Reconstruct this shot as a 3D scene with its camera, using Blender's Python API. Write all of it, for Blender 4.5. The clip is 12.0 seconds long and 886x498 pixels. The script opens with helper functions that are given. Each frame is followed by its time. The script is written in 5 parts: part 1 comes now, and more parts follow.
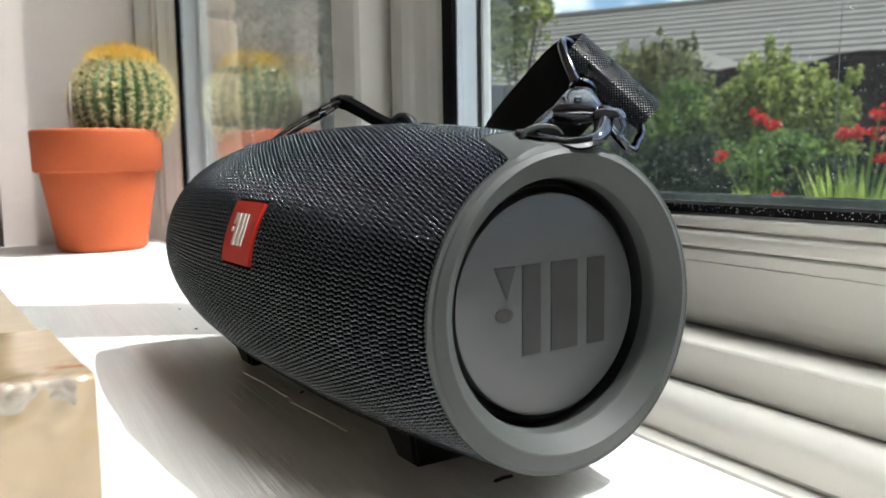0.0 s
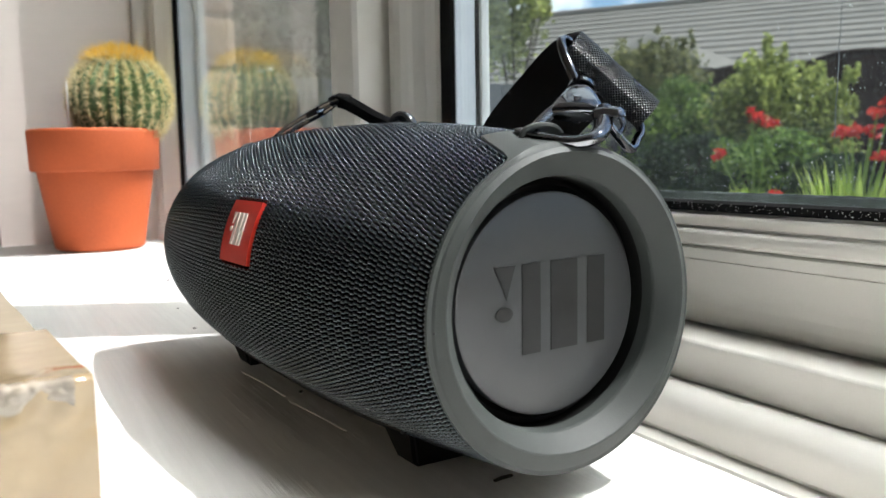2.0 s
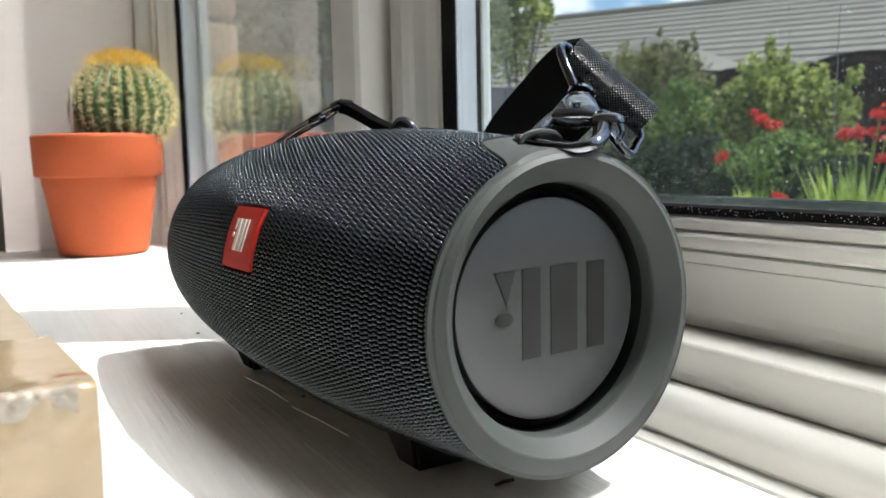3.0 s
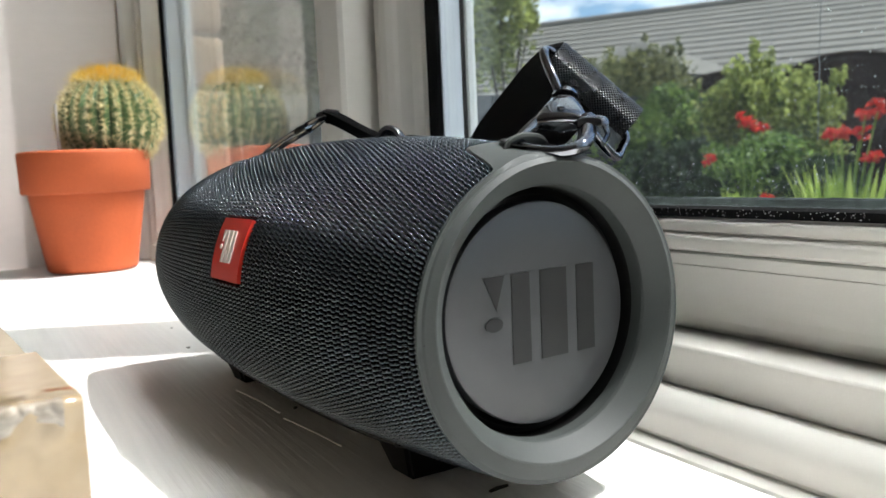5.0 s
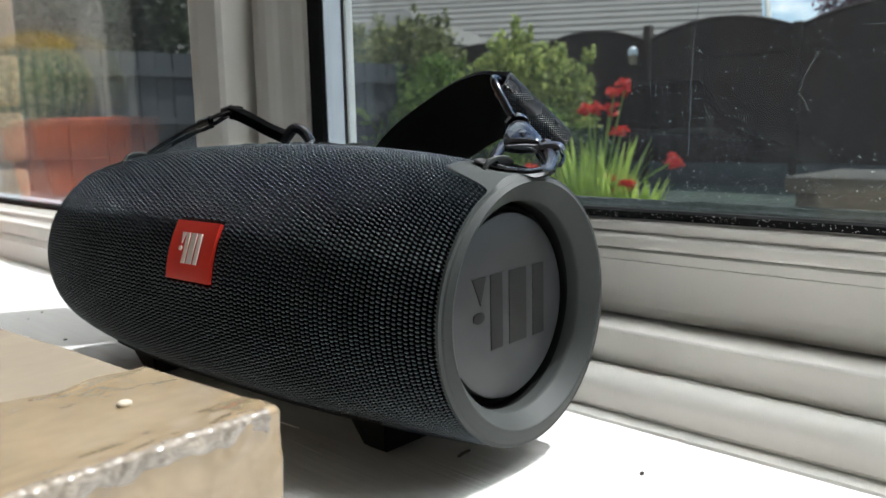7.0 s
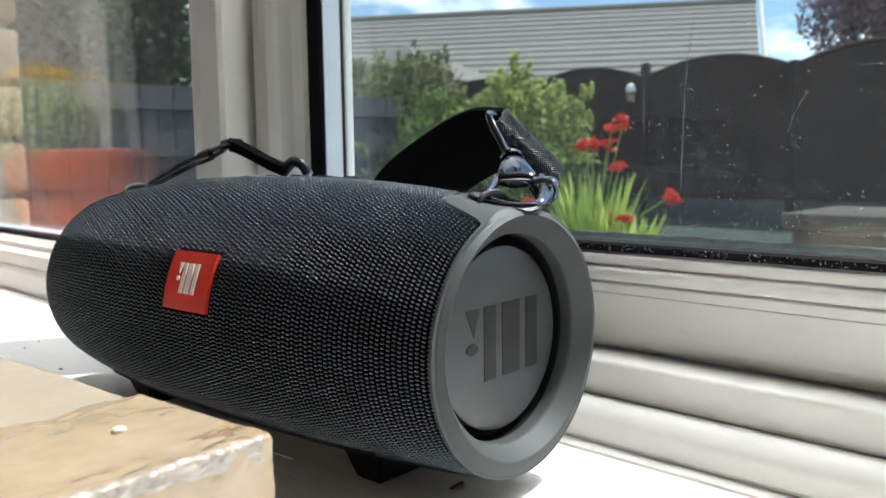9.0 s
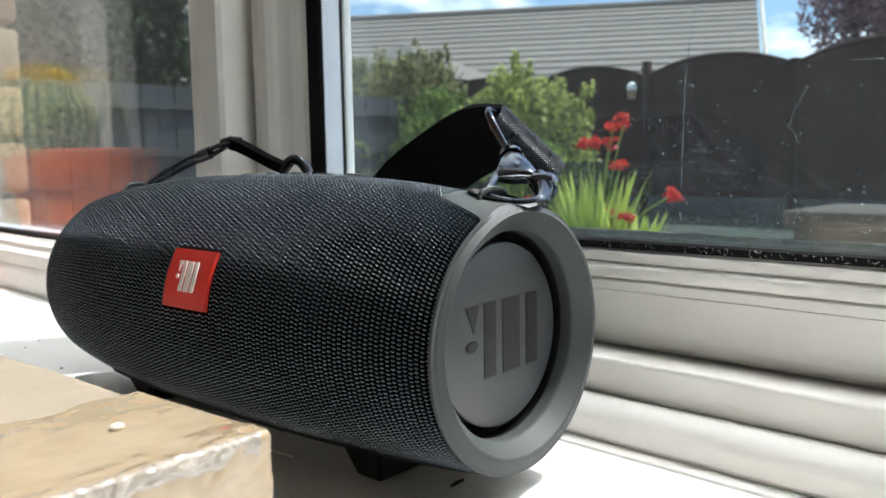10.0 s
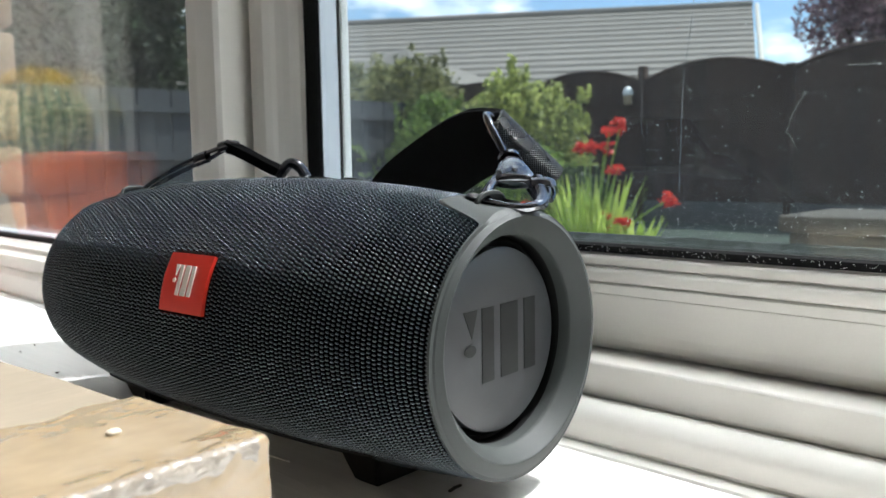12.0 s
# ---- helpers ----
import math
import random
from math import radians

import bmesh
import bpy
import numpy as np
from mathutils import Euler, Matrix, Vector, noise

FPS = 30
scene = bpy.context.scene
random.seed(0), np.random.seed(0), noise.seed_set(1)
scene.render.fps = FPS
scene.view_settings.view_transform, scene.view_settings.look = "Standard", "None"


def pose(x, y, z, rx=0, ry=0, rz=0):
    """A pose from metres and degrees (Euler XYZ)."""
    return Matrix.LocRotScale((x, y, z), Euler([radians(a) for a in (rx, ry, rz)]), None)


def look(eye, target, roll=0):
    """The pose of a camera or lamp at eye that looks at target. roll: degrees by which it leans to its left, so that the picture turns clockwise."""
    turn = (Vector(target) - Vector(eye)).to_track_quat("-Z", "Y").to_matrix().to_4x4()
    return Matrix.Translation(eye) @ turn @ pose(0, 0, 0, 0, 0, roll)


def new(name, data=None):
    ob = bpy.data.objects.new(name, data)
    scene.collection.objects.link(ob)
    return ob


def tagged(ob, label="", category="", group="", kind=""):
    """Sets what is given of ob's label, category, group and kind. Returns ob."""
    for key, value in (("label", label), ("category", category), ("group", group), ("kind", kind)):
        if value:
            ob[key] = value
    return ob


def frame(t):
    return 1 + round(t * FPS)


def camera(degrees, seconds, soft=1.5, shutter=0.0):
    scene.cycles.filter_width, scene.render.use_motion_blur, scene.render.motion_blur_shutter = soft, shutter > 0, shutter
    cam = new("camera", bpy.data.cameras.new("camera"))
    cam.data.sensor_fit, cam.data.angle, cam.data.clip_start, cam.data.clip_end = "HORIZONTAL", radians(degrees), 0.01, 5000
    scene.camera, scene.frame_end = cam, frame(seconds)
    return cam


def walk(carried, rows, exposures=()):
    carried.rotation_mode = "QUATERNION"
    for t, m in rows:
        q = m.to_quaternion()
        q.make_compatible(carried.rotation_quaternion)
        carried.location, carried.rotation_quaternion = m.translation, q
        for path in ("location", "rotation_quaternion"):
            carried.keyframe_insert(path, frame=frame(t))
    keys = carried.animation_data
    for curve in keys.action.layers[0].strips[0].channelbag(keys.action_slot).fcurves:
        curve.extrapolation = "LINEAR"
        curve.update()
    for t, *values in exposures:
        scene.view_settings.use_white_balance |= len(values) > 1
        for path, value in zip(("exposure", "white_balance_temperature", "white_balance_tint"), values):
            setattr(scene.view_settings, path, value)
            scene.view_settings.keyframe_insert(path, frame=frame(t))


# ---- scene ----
cam = camera(56.1, 12.0)
cam.data.dof.use_dof = True
cam.data.dof.focus_distance = 0.31
cam.data.dof.aperture_fstop = 26.0
PATH = [
    (0, (-0.126, -0.261, 0.111), (0.824, 1.486, -0.104), -0.9),
    (0.5, (-0.126, -0.26, 0.111), (0.824, 1.486, -0.108), -0.9),
    (1, (-0.126, -0.261, 0.111), (0.823, 1.486, -0.106), -0.9),
    (1.5, (-0.126, -0.261, 0.111), (0.826, 1.484, -0.106), -0.9),
    (2, (-0.126, -0.26, 0.111), (0.828, 1.484, -0.107), -1.0),
    (2.5, (-0.126, -0.261, 0.111), (0.829, 1.483, -0.105), -1.0),
    (3, (-0.126, -0.262, 0.112), (0.821, 1.486, -0.098), -1.2),
    (5, (-0.125, -0.262, 0.111), (0.843, 1.478, -0.078), -2.5),
    (5.5, (-0.16, -0.247, 0.121), (1.079, 1.305, -0.109), -3.6),
    (6, (-0.207, -0.256, 0.134), (1.086, 1.234, -0.197), -3.7),
    (6.5, (-0.212, -0.253, 0.136), (1.147, 1.179, -0.185), -1.9),
    (7, (-0.21, -0.25, 0.133), (1.191, 1.147, -0.159), -1.3),
    (9, (-0.212, -0.254, 0.133), (1.2, 1.146, -0.079), -0.8),
    (9.5, (-0.211, -0.254, 0.133), (1.202, 1.145, -0.079), -0.9),
    (10, (-0.211, -0.254, 0.132), (1.199, 1.149, -0.082), -1.0),
    (10.5, (-0.211, -0.254, 0.133), (1.199, 1.148, -0.077), -1.0),
    (11, (-0.211, -0.254, 0.132), (1.199, 1.15, -0.073), -1.1),
    (11.5, (-0.211, -0.254, 0.132), (1.202, 1.147, -0.074), -1.0),
    (12, (-0.211, -0.253, 0.132), (1.206, 1.144, -0.072), -0.9),
]
EXPOSURES = [(0.0, 0.35, 6270, 10), (5.2, 0.35, 6220, 10), (6.0, -0.15, 6180, 10), (6.8, -0.14, 6120, 10), (7.3, 0.06, 6080, 10), (8.7, 0.4, 6080, 10), (12.0, 0.4, 6080, 10)]
walk(cam, [(t, look(e, g, r)) for t, e, g, r in PATH], EXPOSURES)
# ---------------------------------------------------------------- light
SUN_DIR = Vector((1.0, -0.48, 1.95)).normalized()
world = bpy.data.worlds.new("sky")
scene.world = world
world.use_nodes = True


def build_sky():
    nt = world.node_tree
    bg = nt.nodes["Background"]
    sky = nt.nodes.new("ShaderNodeTexSky")
    sky.sky_type = "NISHITA"
    sky.sun_disc = False
    sky.ozone_density = 4.0
    sky.dust_density = 0.3
    sky.sun_elevation = math.asin(SUN_DIR.z)
    sky.sun_rotation = math.atan2(SUN_DIR.x, SUN_DIR.y)
    tc = nt.nodes.new("ShaderNodeTexCoord")
    mp = nt.nodes.new("ShaderNodeMapping")
    mp.inputs["Scale"].default_value = (1.0, 1.0, 2.6)
    nz = nt.nodes.new("ShaderNodeTexNoise")
    nz.inputs["Scale"].default_value = 3.4
    nz.inputs["Detail"].default_value = 7
    nz.inputs["Roughness"].default_value = 0.55
    rp = nt.nodes.new("ShaderNodeValToRGB")
    rp.color_ramp.elements[0].position, rp.color_ramp.elements[1].position = 0.50, 0.58
    mx = nt.nodes.new("ShaderNodeMixRGB")
    mx.inputs[2].default_value = (10.5, 10.7, 11.0, 1)
    nt.links.new(tc.outputs["Generated"], mp.inputs[0])
    nt.links.new(mp.outputs[0], nz.inputs["Vector"])
    nt.links.new(nz.outputs[0], rp.inputs[0])
    nt.links.new(rp.outputs[0], mx.inputs[0])
    nt.links.new(sky.outputs[0], mx.inputs[1])
    nt.links.new(mx.outputs[0], bg.inputs[0])
    bg.inputs[1].default_value = 0.135


build_sky()
sun = new("sun", bpy.data.lights.new("sun", "SUN"))
sun.data.energy = 4.4
sun.data.angle = radians(0.53)
sun.data.color = (1.0, 0.975, 0.935)
sun.matrix_world = look(SUN_DIR * 10, (0, 0, 0))


# ---------------------------------------------------------------- materials
def mat(name, color, rough=0.5, metal=0.0, var=0.12, scale=30.0, bump=0.0, bscale=200.0, stretch=(1, 1, 1),
        second=None, coat=0.0, spec=0.5, rvar=0.08, per_object=0.0):
    """Principled material with variation at two scales and fine relief."""
    m = bpy.data.materials.new(name)
    m.use_nodes = True
    nt = m.node_tree
    p = nt.nodes["Principled BSDF"]
    p.inputs["Metallic"].default_value = metal
    p.inputs["Coat Weight"].default_value = coat
    p.inputs["Coat Roughness"].default_value = 0.15
    p.inputs["Specular IOR Level"].default_value = spec
    tc = nt.nodes.new("ShaderNodeTexCoord")
    mp = nt.nodes.new("ShaderNodeMapping")
    mp.inputs["Scale"].default_value = stretch
    nt.links.new(tc.outputs["Object"], mp.inputs[0])
    n1 = nt.nodes.new("ShaderNodeTexNoise")
    n1.inputs["Scale"].default_value, n1.inputs["Detail"].default_value = scale, 6
    n2 = nt.nodes.new("ShaderNodeTexNoise")
    n2.inputs["Scale"].default_value, n2.inputs["Detail"].default_value = bscale, 4
    nt.links.new(mp.outputs[0], n1.inputs["Vector"])
    nt.links.new(mp.outputs[0], n2.inputs["Vector"])
    lo = [max(0.0, c * (1 - var)) for c in color]
    hi = [min(1.0, c * (1 + var)) for c in color] if second is None else second
    ramp = nt.nodes.new("ShaderNodeValToRGB")
    ramp.color_ramp.elements[0].position, ramp.color_ramp.elements[1].position = 0.3, 0.7
    ramp.color_ramp.elements[0].color, ramp.color_ramp.elements[1].color = (*lo, 1), (*hi, 1)
    add = nt.nodes.new("ShaderNodeMath")
    add.operation = "MULTIPLY_ADD"
    nt.links.new(n2.outputs[0], add.inputs[0])
    add.inputs[1].default_value = 0.35
    sub = nt.nodes.new("ShaderNodeMath")
    sub.operation = "MULTIPLY_ADD"
    nt.links.new(n1.outputs[0], sub.inputs[0])
    sub.inputs[1].default_value, sub.inputs[2].default_value = 0.8, -0.08
    nt.links.new(sub.outputs[0], add.inputs[2])
    last = add.outputs[0]
    if per_object:
        oi = nt.nodes.new("ShaderNodeObjectInfo")
        k = nt.nodes.new("ShaderNodeMath")
        k.operation = "MULTIPLY_ADD"
        nt.links.new(oi.outputs["Random"], k.inputs[0])
        k.inputs[1].default_value = per_object
        nt.links.new(last, k.inputs[2])
        last = k.outputs[0]
    nt.links.new(last, ramp.inputs[0])
    nt.links.new(ramp.outputs[0], p.inputs["Base Color"])
    r = nt.nodes.new("ShaderNodeMapRange")
    r.inputs["To Min"].default_value, r.inputs["To Max"].default_value = max(0.02, rough - rvar), min(1, rough + rvar)
    nt.links.new(n1.outputs[0], r.inputs["Value"])
    nt.links.new(r.outputs[0], p.inputs["Roughness"])
    if bump:
        b = nt.nodes.new("ShaderNodeBump")
        b.inputs["Strength"].default_value = 1.0
        b.inputs["Distance"].default_value = bump
        nt.links.new(n2.outputs[0], b.inputs["Height"])
        nt.links.new(b.outputs[0], p.inputs["Normal"])
    return m


def leaf_mat(name, a, b, rough=0.45, glow=0.25):
    """Foliage that varies leaf by leaf and lets some light through."""
    m = bpy.data.materials.new(name)
    m.use_nodes = True
    nt = m.node_tree
    p = nt.nodes["Principled BSDF"]
    g = nt.nodes.new("ShaderNodeNewGeometry")
    ramp = nt.nodes.new("ShaderNodeValToRGB")
    ramp.color_ramp.elements[0].color, ramp.color_ramp.elements[1].color = (*a, 1), (*b, 1)
    nt.links.new(g.outputs["Random Per Island"], ramp.inputs[0])
    nt.links.new(ramp.outputs[0], p.inputs["Base Color"])
    p.inputs["Roughness"].default_value = rough
    tr = nt.nodes.new("ShaderNodeBsdfTranslucent")
    nt.links.new(ramp.outputs[0], tr.inputs["Color"])
    mx = nt.nodes.new("ShaderNodeMixShader")
    mx.inputs[0].default_value = glow
    nt.links.new(p.outputs[0], mx.inputs[1])
    nt.links.new(tr.outputs[0], mx.inputs[2])
    nt.links.new(mx.outputs[0], nt.nodes["Material Output"].inputs[0])
    return m


def glass_mat(name, tint=(0.93, 0.97, 0.95), film=0.0):
    m = bpy.data.materials.new(name)
    m.use_nodes = True
    p = m.node_tree.nodes["Principled BSDF"]
    p.inputs["Base Color"].default_value = (*tint, 1)
    p.inputs["Roughness"].default_value = 0.0
    p.inputs["IOR"].default_value = 1.5
    p.inputs["Transmission Weight"].default_value = 1.0
    if film:
        # thin uneven film of dried rain and dust
        nt = m.node_tree
        tc = nt.nodes.new("ShaderNodeTexCoord")
        mp = nt.nodes.new("ShaderNodeMapping")
        mp.inputs["Scale"].default_value = (1.0, 1.0, 0.35)
        nz = nt.nodes.new("ShaderNodeTexNoise")
        nz.inputs["Scale"].default_value, nz.inputs["Detail"].default_value = 14.0, 8
        mr = nt.nodes.new("ShaderNodeMapRange")
        mr.inputs["From Min"].default_value, mr.inputs["From Max"].default_value = 0.3, 0.7
        mr.inputs["To Min"].default_value, mr.inputs["To Max"].default_value = film * 0.5, film * 1.5
        tr = nt.nodes.new("ShaderNodeBsdfTranslucent")
        tr.inputs[0].default_value = (0.8, 0.82, 0.84, 1)
        mx = nt.nodes.new("ShaderNodeMixShader")
        nt.links.new(tc.outputs["Object"], mp.inputs[0])
        nt.links.new(mp.outputs[0], nz.inputs["Vector"])
        nt.links.new(nz.outputs[0], mr.inputs["Value"])
        nt.links.new(mr.outputs[0], mx.inputs[0])
        nt.links.new(p.outputs[0], mx.inputs[1])
        nt.links.new(tr.outputs[0], mx.inputs[2])
        nt.links.new(mx.outputs[0], nt.nodes["Material Output"].inputs[0])
    return m


def ribbed_web_mat(name, rough, spec):
    """Black ribbed nylon webbing, fine ribs along the object's own axes."""
    m = mat(name, (0.0022, 0.0022, 0.0026), rough, var=0.4, scale=120, bump=0.0, spec=spec)
    nt = m.node_tree
    p = nt.nodes["Principled BSDF"]
    uv = nt.nodes.new("ShaderNodeUVMap")
    uv.uv_map = "UVMap"
    sep = nt.nodes.new("ShaderNodeSeparateXYZ")
    nt.links.new(uv.outputs[0], sep.inputs[0])
    waves = []
    for k, pitch in ((0, 0.0013), (1, 0.0011)):
        mul = nt.nodes.new("ShaderNodeMath")
        mul.operation = "MULTIPLY"
        mul.inputs[1].default_value = 2 * math.pi / pitch
        nt.links.new(sep.outputs[k], mul.inputs[0])
        sn = nt.nodes.new("ShaderNodeMath")
        sn.operation = "SINE"
        nt.links.new(mul.outputs[0], sn.inputs[0])
        waves.append(sn)
    w1 = nt.nodes.new("ShaderNodeMath")
    w1.operation = "MULTIPLY"
    nt.links.new(waves[0].outputs[0], w1.inputs[0])
    nt.links.new(waves[1].outputs[0], w1.inputs[1])
    b = nt.nodes.new("ShaderNodeBump")
    b.inputs["Distance"].default_value = 0.0010
    nt.links.new(w1.outputs[0], b.inputs["Height"])
    nt.links.new(b.outputs[0], p.inputs["Normal"])
    return m


UPVC = mat("white_upvc", (0.74, 0.72, 0.67), 0.5, spec=0.3, var=0.03, scale=6, bump=0.00004, bscale=900, rvar=0.05)
UPVC_OUT = mat("white_upvc_outside", (0.8, 0.8, 0.79), 0.35, var=0.05, scale=5, bump=0.00004, bscale=700)
GASKET = mat("black_rubber_gasket", (0.004, 0.004, 0.0045), 0.6, spec=0.12, var=0.5, scale=90, bump=0.0003, bscale=500)
SPACER = mat("aluminium_spacer", (0.33, 0.365, 0.41), 0.45, metal=0.0, var=0.06, scale=40)
GLASS = glass_mat("window_glass")
DUSTY_GLASS = glass_mat("dusty_window_glass", film=0.0075)
SILL_PAINT = mat("brushed_white_paint", (0.74, 0.725, 0.70), 0.48, coat=0.04, spec=0.35, var=0.06, scale=60, bump=0.0003, bscale=150,
                 stretch=(3.0, 0.10, 1), rvar=0.09)
WALL_PAINT = mat("matt_wall_paint", (0.66, 0.60, 0.56), 0.85, var=0.04, scale=9, bump=0.0003, bscale=70, stretch=(0.5, 1, 1.6))
ROOM_PAINT = mat("room_wall_paint", (0.60, 0.57, 0.53), 0.9, var=0.03, scale=3, bump=0.0005, bscale=120)
CARPET = mat("beige_carpet", (0.44, 0.38, 0.31), 0.95, var=0.2, scale=20, bump=0.003, bscale=300)
WEAVE = mat("black_nylon_cords", (0.0032, 0.0054, 0.0082), 0.18, var=0.35, scale=60, bump=0.00005, bscale=1500, stretch=(1, 0.4, 1), spec=0.8, rvar=0.04)
WEAVE.node_tree.nodes["Principled BSDF"].inputs["Specular Tint"].default_value = (0.80, 0.92, 1.0, 1)
BACKING = mat("black_backing_cloth", (0.0012, 0.0012, 0.0014), 0.8, var=0.3, scale=300, spec=0.02)
COLLAR = mat("grey_rubberised_plastic", (0.036, 0.041, 0.039), 0.58, spec=0.35, var=0.08, scale=40, bump=0.00005, bscale=1800, rvar=0.06)
DISC = mat("satin_dark_plastic", (0.042, 0.044, 0.047), 0.33, var=0.05, scale=25, bump=0.00002, bscale=2500, rvar=0.03)
DISC_MARK = mat("dark_print", (0.007, 0.0075, 0.008), 0.45, var=0.06, scale=50)
RUBBER = mat("black_rubber", (0.004, 0.004, 0.004), 0.45, spec=0.2, var=0.3, scale=60)
RUBBER_GLOSS = mat("glossy_black_metal", (0.01, 0.01, 0.012), 0.12, spec=0.8, var=0.3, scale=60)
BADGE = mat("red_enamel_badge", (0.62, 0.035, 0.02), 0.35, var=0.05, scale=60, coat=0.4)
BADGE_MARK = mat("white_badge_print", (0.8, 0.74, 0.68), 0.4, var=0.04, scale=60)
CHROME = mat("dark_chrome", (0.24, 0.245, 0.27), 0.07, metal=1.0, var=0.1, scale=120, rvar=0.03)
WEBBING = ribbed_web_mat("black_webbing", 0.6, 0.06)
WEB_FOLD = ribbed_web_mat("shiny_black_webbing", 0.28, 1.0)
CARD = mat("brown_cardboard", (0.255, 0.208, 0.150), 0.8, var=0.10, scale=22, bump=0.00015, bscale=160, stretch=(1, 3.5, 1))
TAPE = mat("clear_brown_parcel_tape", (0.34, 0.25, 0.145), 0.14, var=0.13, scale=28, bump=0.00010, bscale=170, coat=1.0, rvar=0.08)
CLEAR_TAPE = mat("clear_crumpled_tape", (0.31, 0.265, 0.21), 0.14, var=0.2, scale=60, bump=0.0003, bscale=300, coat=1.0, rvar=0.06)
TERRACOTTA = mat("terracotta", (0.45, 0.088, 0.022), 0.75, var=0.10, scale=16, bump=0.0003, bscale=260)
SOIL = mat("potting_soil", (0.05, 0.032, 0.02), 0.95, var=0.5, scale=90, bump=0.004, bscale=190)
CACTUS = mat("cactus_skin", (0.075, 0.14, 0.05), 0.55, var=0.35, scale=45, bump=0.0006, bscale=300)
SPINE = leaf_mat("yellow_spines", (0.60, 0.52, 0.28), (0.92, 0.84, 0.55), 0.5, 0.3)
WOOL = leaf_mat("golden_wool", (0.72, 0.5, 0.08), (0.95, 0.74, 0.2), 0.6, 0.35)
TAG = mat("white_plastic_tag", (0.78, 0.77, 0.74), 0.4, var=0.03, scale=30)
BRICK = mat("buff_and_red_brick", (0.40, 0.19, 0.12), 0.9, var=0.25, scale=14, second=(0.52, 0.37, 0.24), bump=0.004, bscale=80, per_object=0.22)
MORTAR = mat("cement_mortar", (0.42, 0.38, 0.33), 0.95, var=0.15, scale=30, bump=0.002, bscale=160)
MORTAR_DARK = mat("dull_dark_concrete", (0.085, 0.085, 0.082), 0.9, var=0.2, scale=6, bump=0.002, bscale=60)
FENCE = mat("dark_stained_fence_wood", (0.042, 0.026, 0.021), 0.85, spec=0.15, var=0.35, scale=5, bump=0.004, bscale=30, stretch=(1, 1, 0.15), per_object=0.25)
GREY_FENCE = mat("weathered_grey_fence", (0.055, 0.06, 0.065), 0.9, var=0.2, scale=5, bump=0.004, bscale=40, stretch=(1, 1, 0.2), per_object=0.2)
ROOF = mat("grey_concrete_roof_tile", (0.205, 0.185, 0.160), 0.9, var=0.16, scale=2.2, bump=0.01, bscale=9, per_object=0.2)
RENDER_WALL = mat("cream_house_wall", (0.6, 0.57, 0.5), 0.9, var=0.1, scale=2)
# ground colour is kept dark to carry the garden's shade
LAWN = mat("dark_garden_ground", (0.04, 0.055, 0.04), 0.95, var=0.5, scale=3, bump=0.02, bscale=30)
PAVING = mat("buff_paving", (0.36, 0.29, 0.23), 0.9, var=0.15, scale=5, bump=0.003, bscale=60, per_object=0.3)
# buff stone, its colour lowered to include the shade on the planter
STONE = mat("buff_stone_shade_toned", (0.085, 0.074, 0.055), 0.9, var=0.2, scale=7, bump=0.006, bscale=50)
BARK = mat("bark", (0.07, 0.05, 0.035), 0.95, var=0.4, scale=20, bump=0.01, bscale=60)
LEAF_OLIVE = leaf_mat("olive_leaves", (0.05, 0.07, 0.025), (0.46, 0.45, 0.19), glow=0.6)
LEAF_GREEN = leaf_mat("green_leaves", (0.03, 0.075, 0.02), (0.38, 0.52, 0.13), glow=0.6)
LEAF_LIME = leaf_mat("lime_leaves", (0.09, 0.13, 0.03), (0.72, 0.76, 0.24), glow=0.6)
LEAF_BLADE = leaf_mat("bright_strap_leaves", (0.30, 0.44, 0.07), (0.68, 0.80, 0.20), glow=0.6)
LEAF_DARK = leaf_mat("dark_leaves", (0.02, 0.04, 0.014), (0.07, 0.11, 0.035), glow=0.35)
LEAF_PURPLE = leaf_mat("purple_leaves", (0.12, 0.065, 0.08), (0.50, 0.30, 0.33), glow=0.5)
PETAL = leaf_mat("red_petals", (0.6, 0.025, 0.02), (0.8, 0.10, 0.06), glow=0.5)
LAMP_WHITE = mat("opal_lamp_dome", (0.85, 0.85, 0.82), 0.3, var=0.03, scale=20)
LAMP_BODY = mat("tan_lamp_body", (0.35, 0.26, 0.16), 0.5, var=0.08, scale=20)
SCUM = mat("green_grey_scum", (0.07, 0.08, 0.075), 0.9, var=0.3, scale=200)
RUN_MARK = mat("dried_rain_and_reflection", (0.20, 0.21, 0.23), 0.9, var=0.2, scale=200)
DUST_AND_DOTS = mat("pale_dust_and_dots", (0.75, 0.75, 0.72), 0.9, var=0.1, scale=300)
GLUE = mat("yellowed_glue", (0.55, 0.49, 0.38), 0.5, var=0.1, scale=300)
GRIT = mat("dark_grit", (0.03, 0.025, 0.02), 0.9, var=0.3, scale=300)


# ---------------------------------------------------------------- mesh helpers
def finish(name, bm, material, smooth=True, crease=35):
    me = bpy.data.meshes.new(name)
    bmesh.ops.recalc_face_normals(bm, faces=bm.faces)
    bm.to_mesh(me)
    bm.free()
    if smooth:
        me.polygons.foreach_set("use_smooth", [True] * len(me.polygons))
        me.set_sharp_from_angle(angle=radians(crease))
    me.materials.append(material)
    return me


def thing(name, at, label, category, group="", turn=0.0):
    e = new(name)
    e.matrix_world = pose(*at, 0, 0, turn)
    return tagged(e, label, category, group)


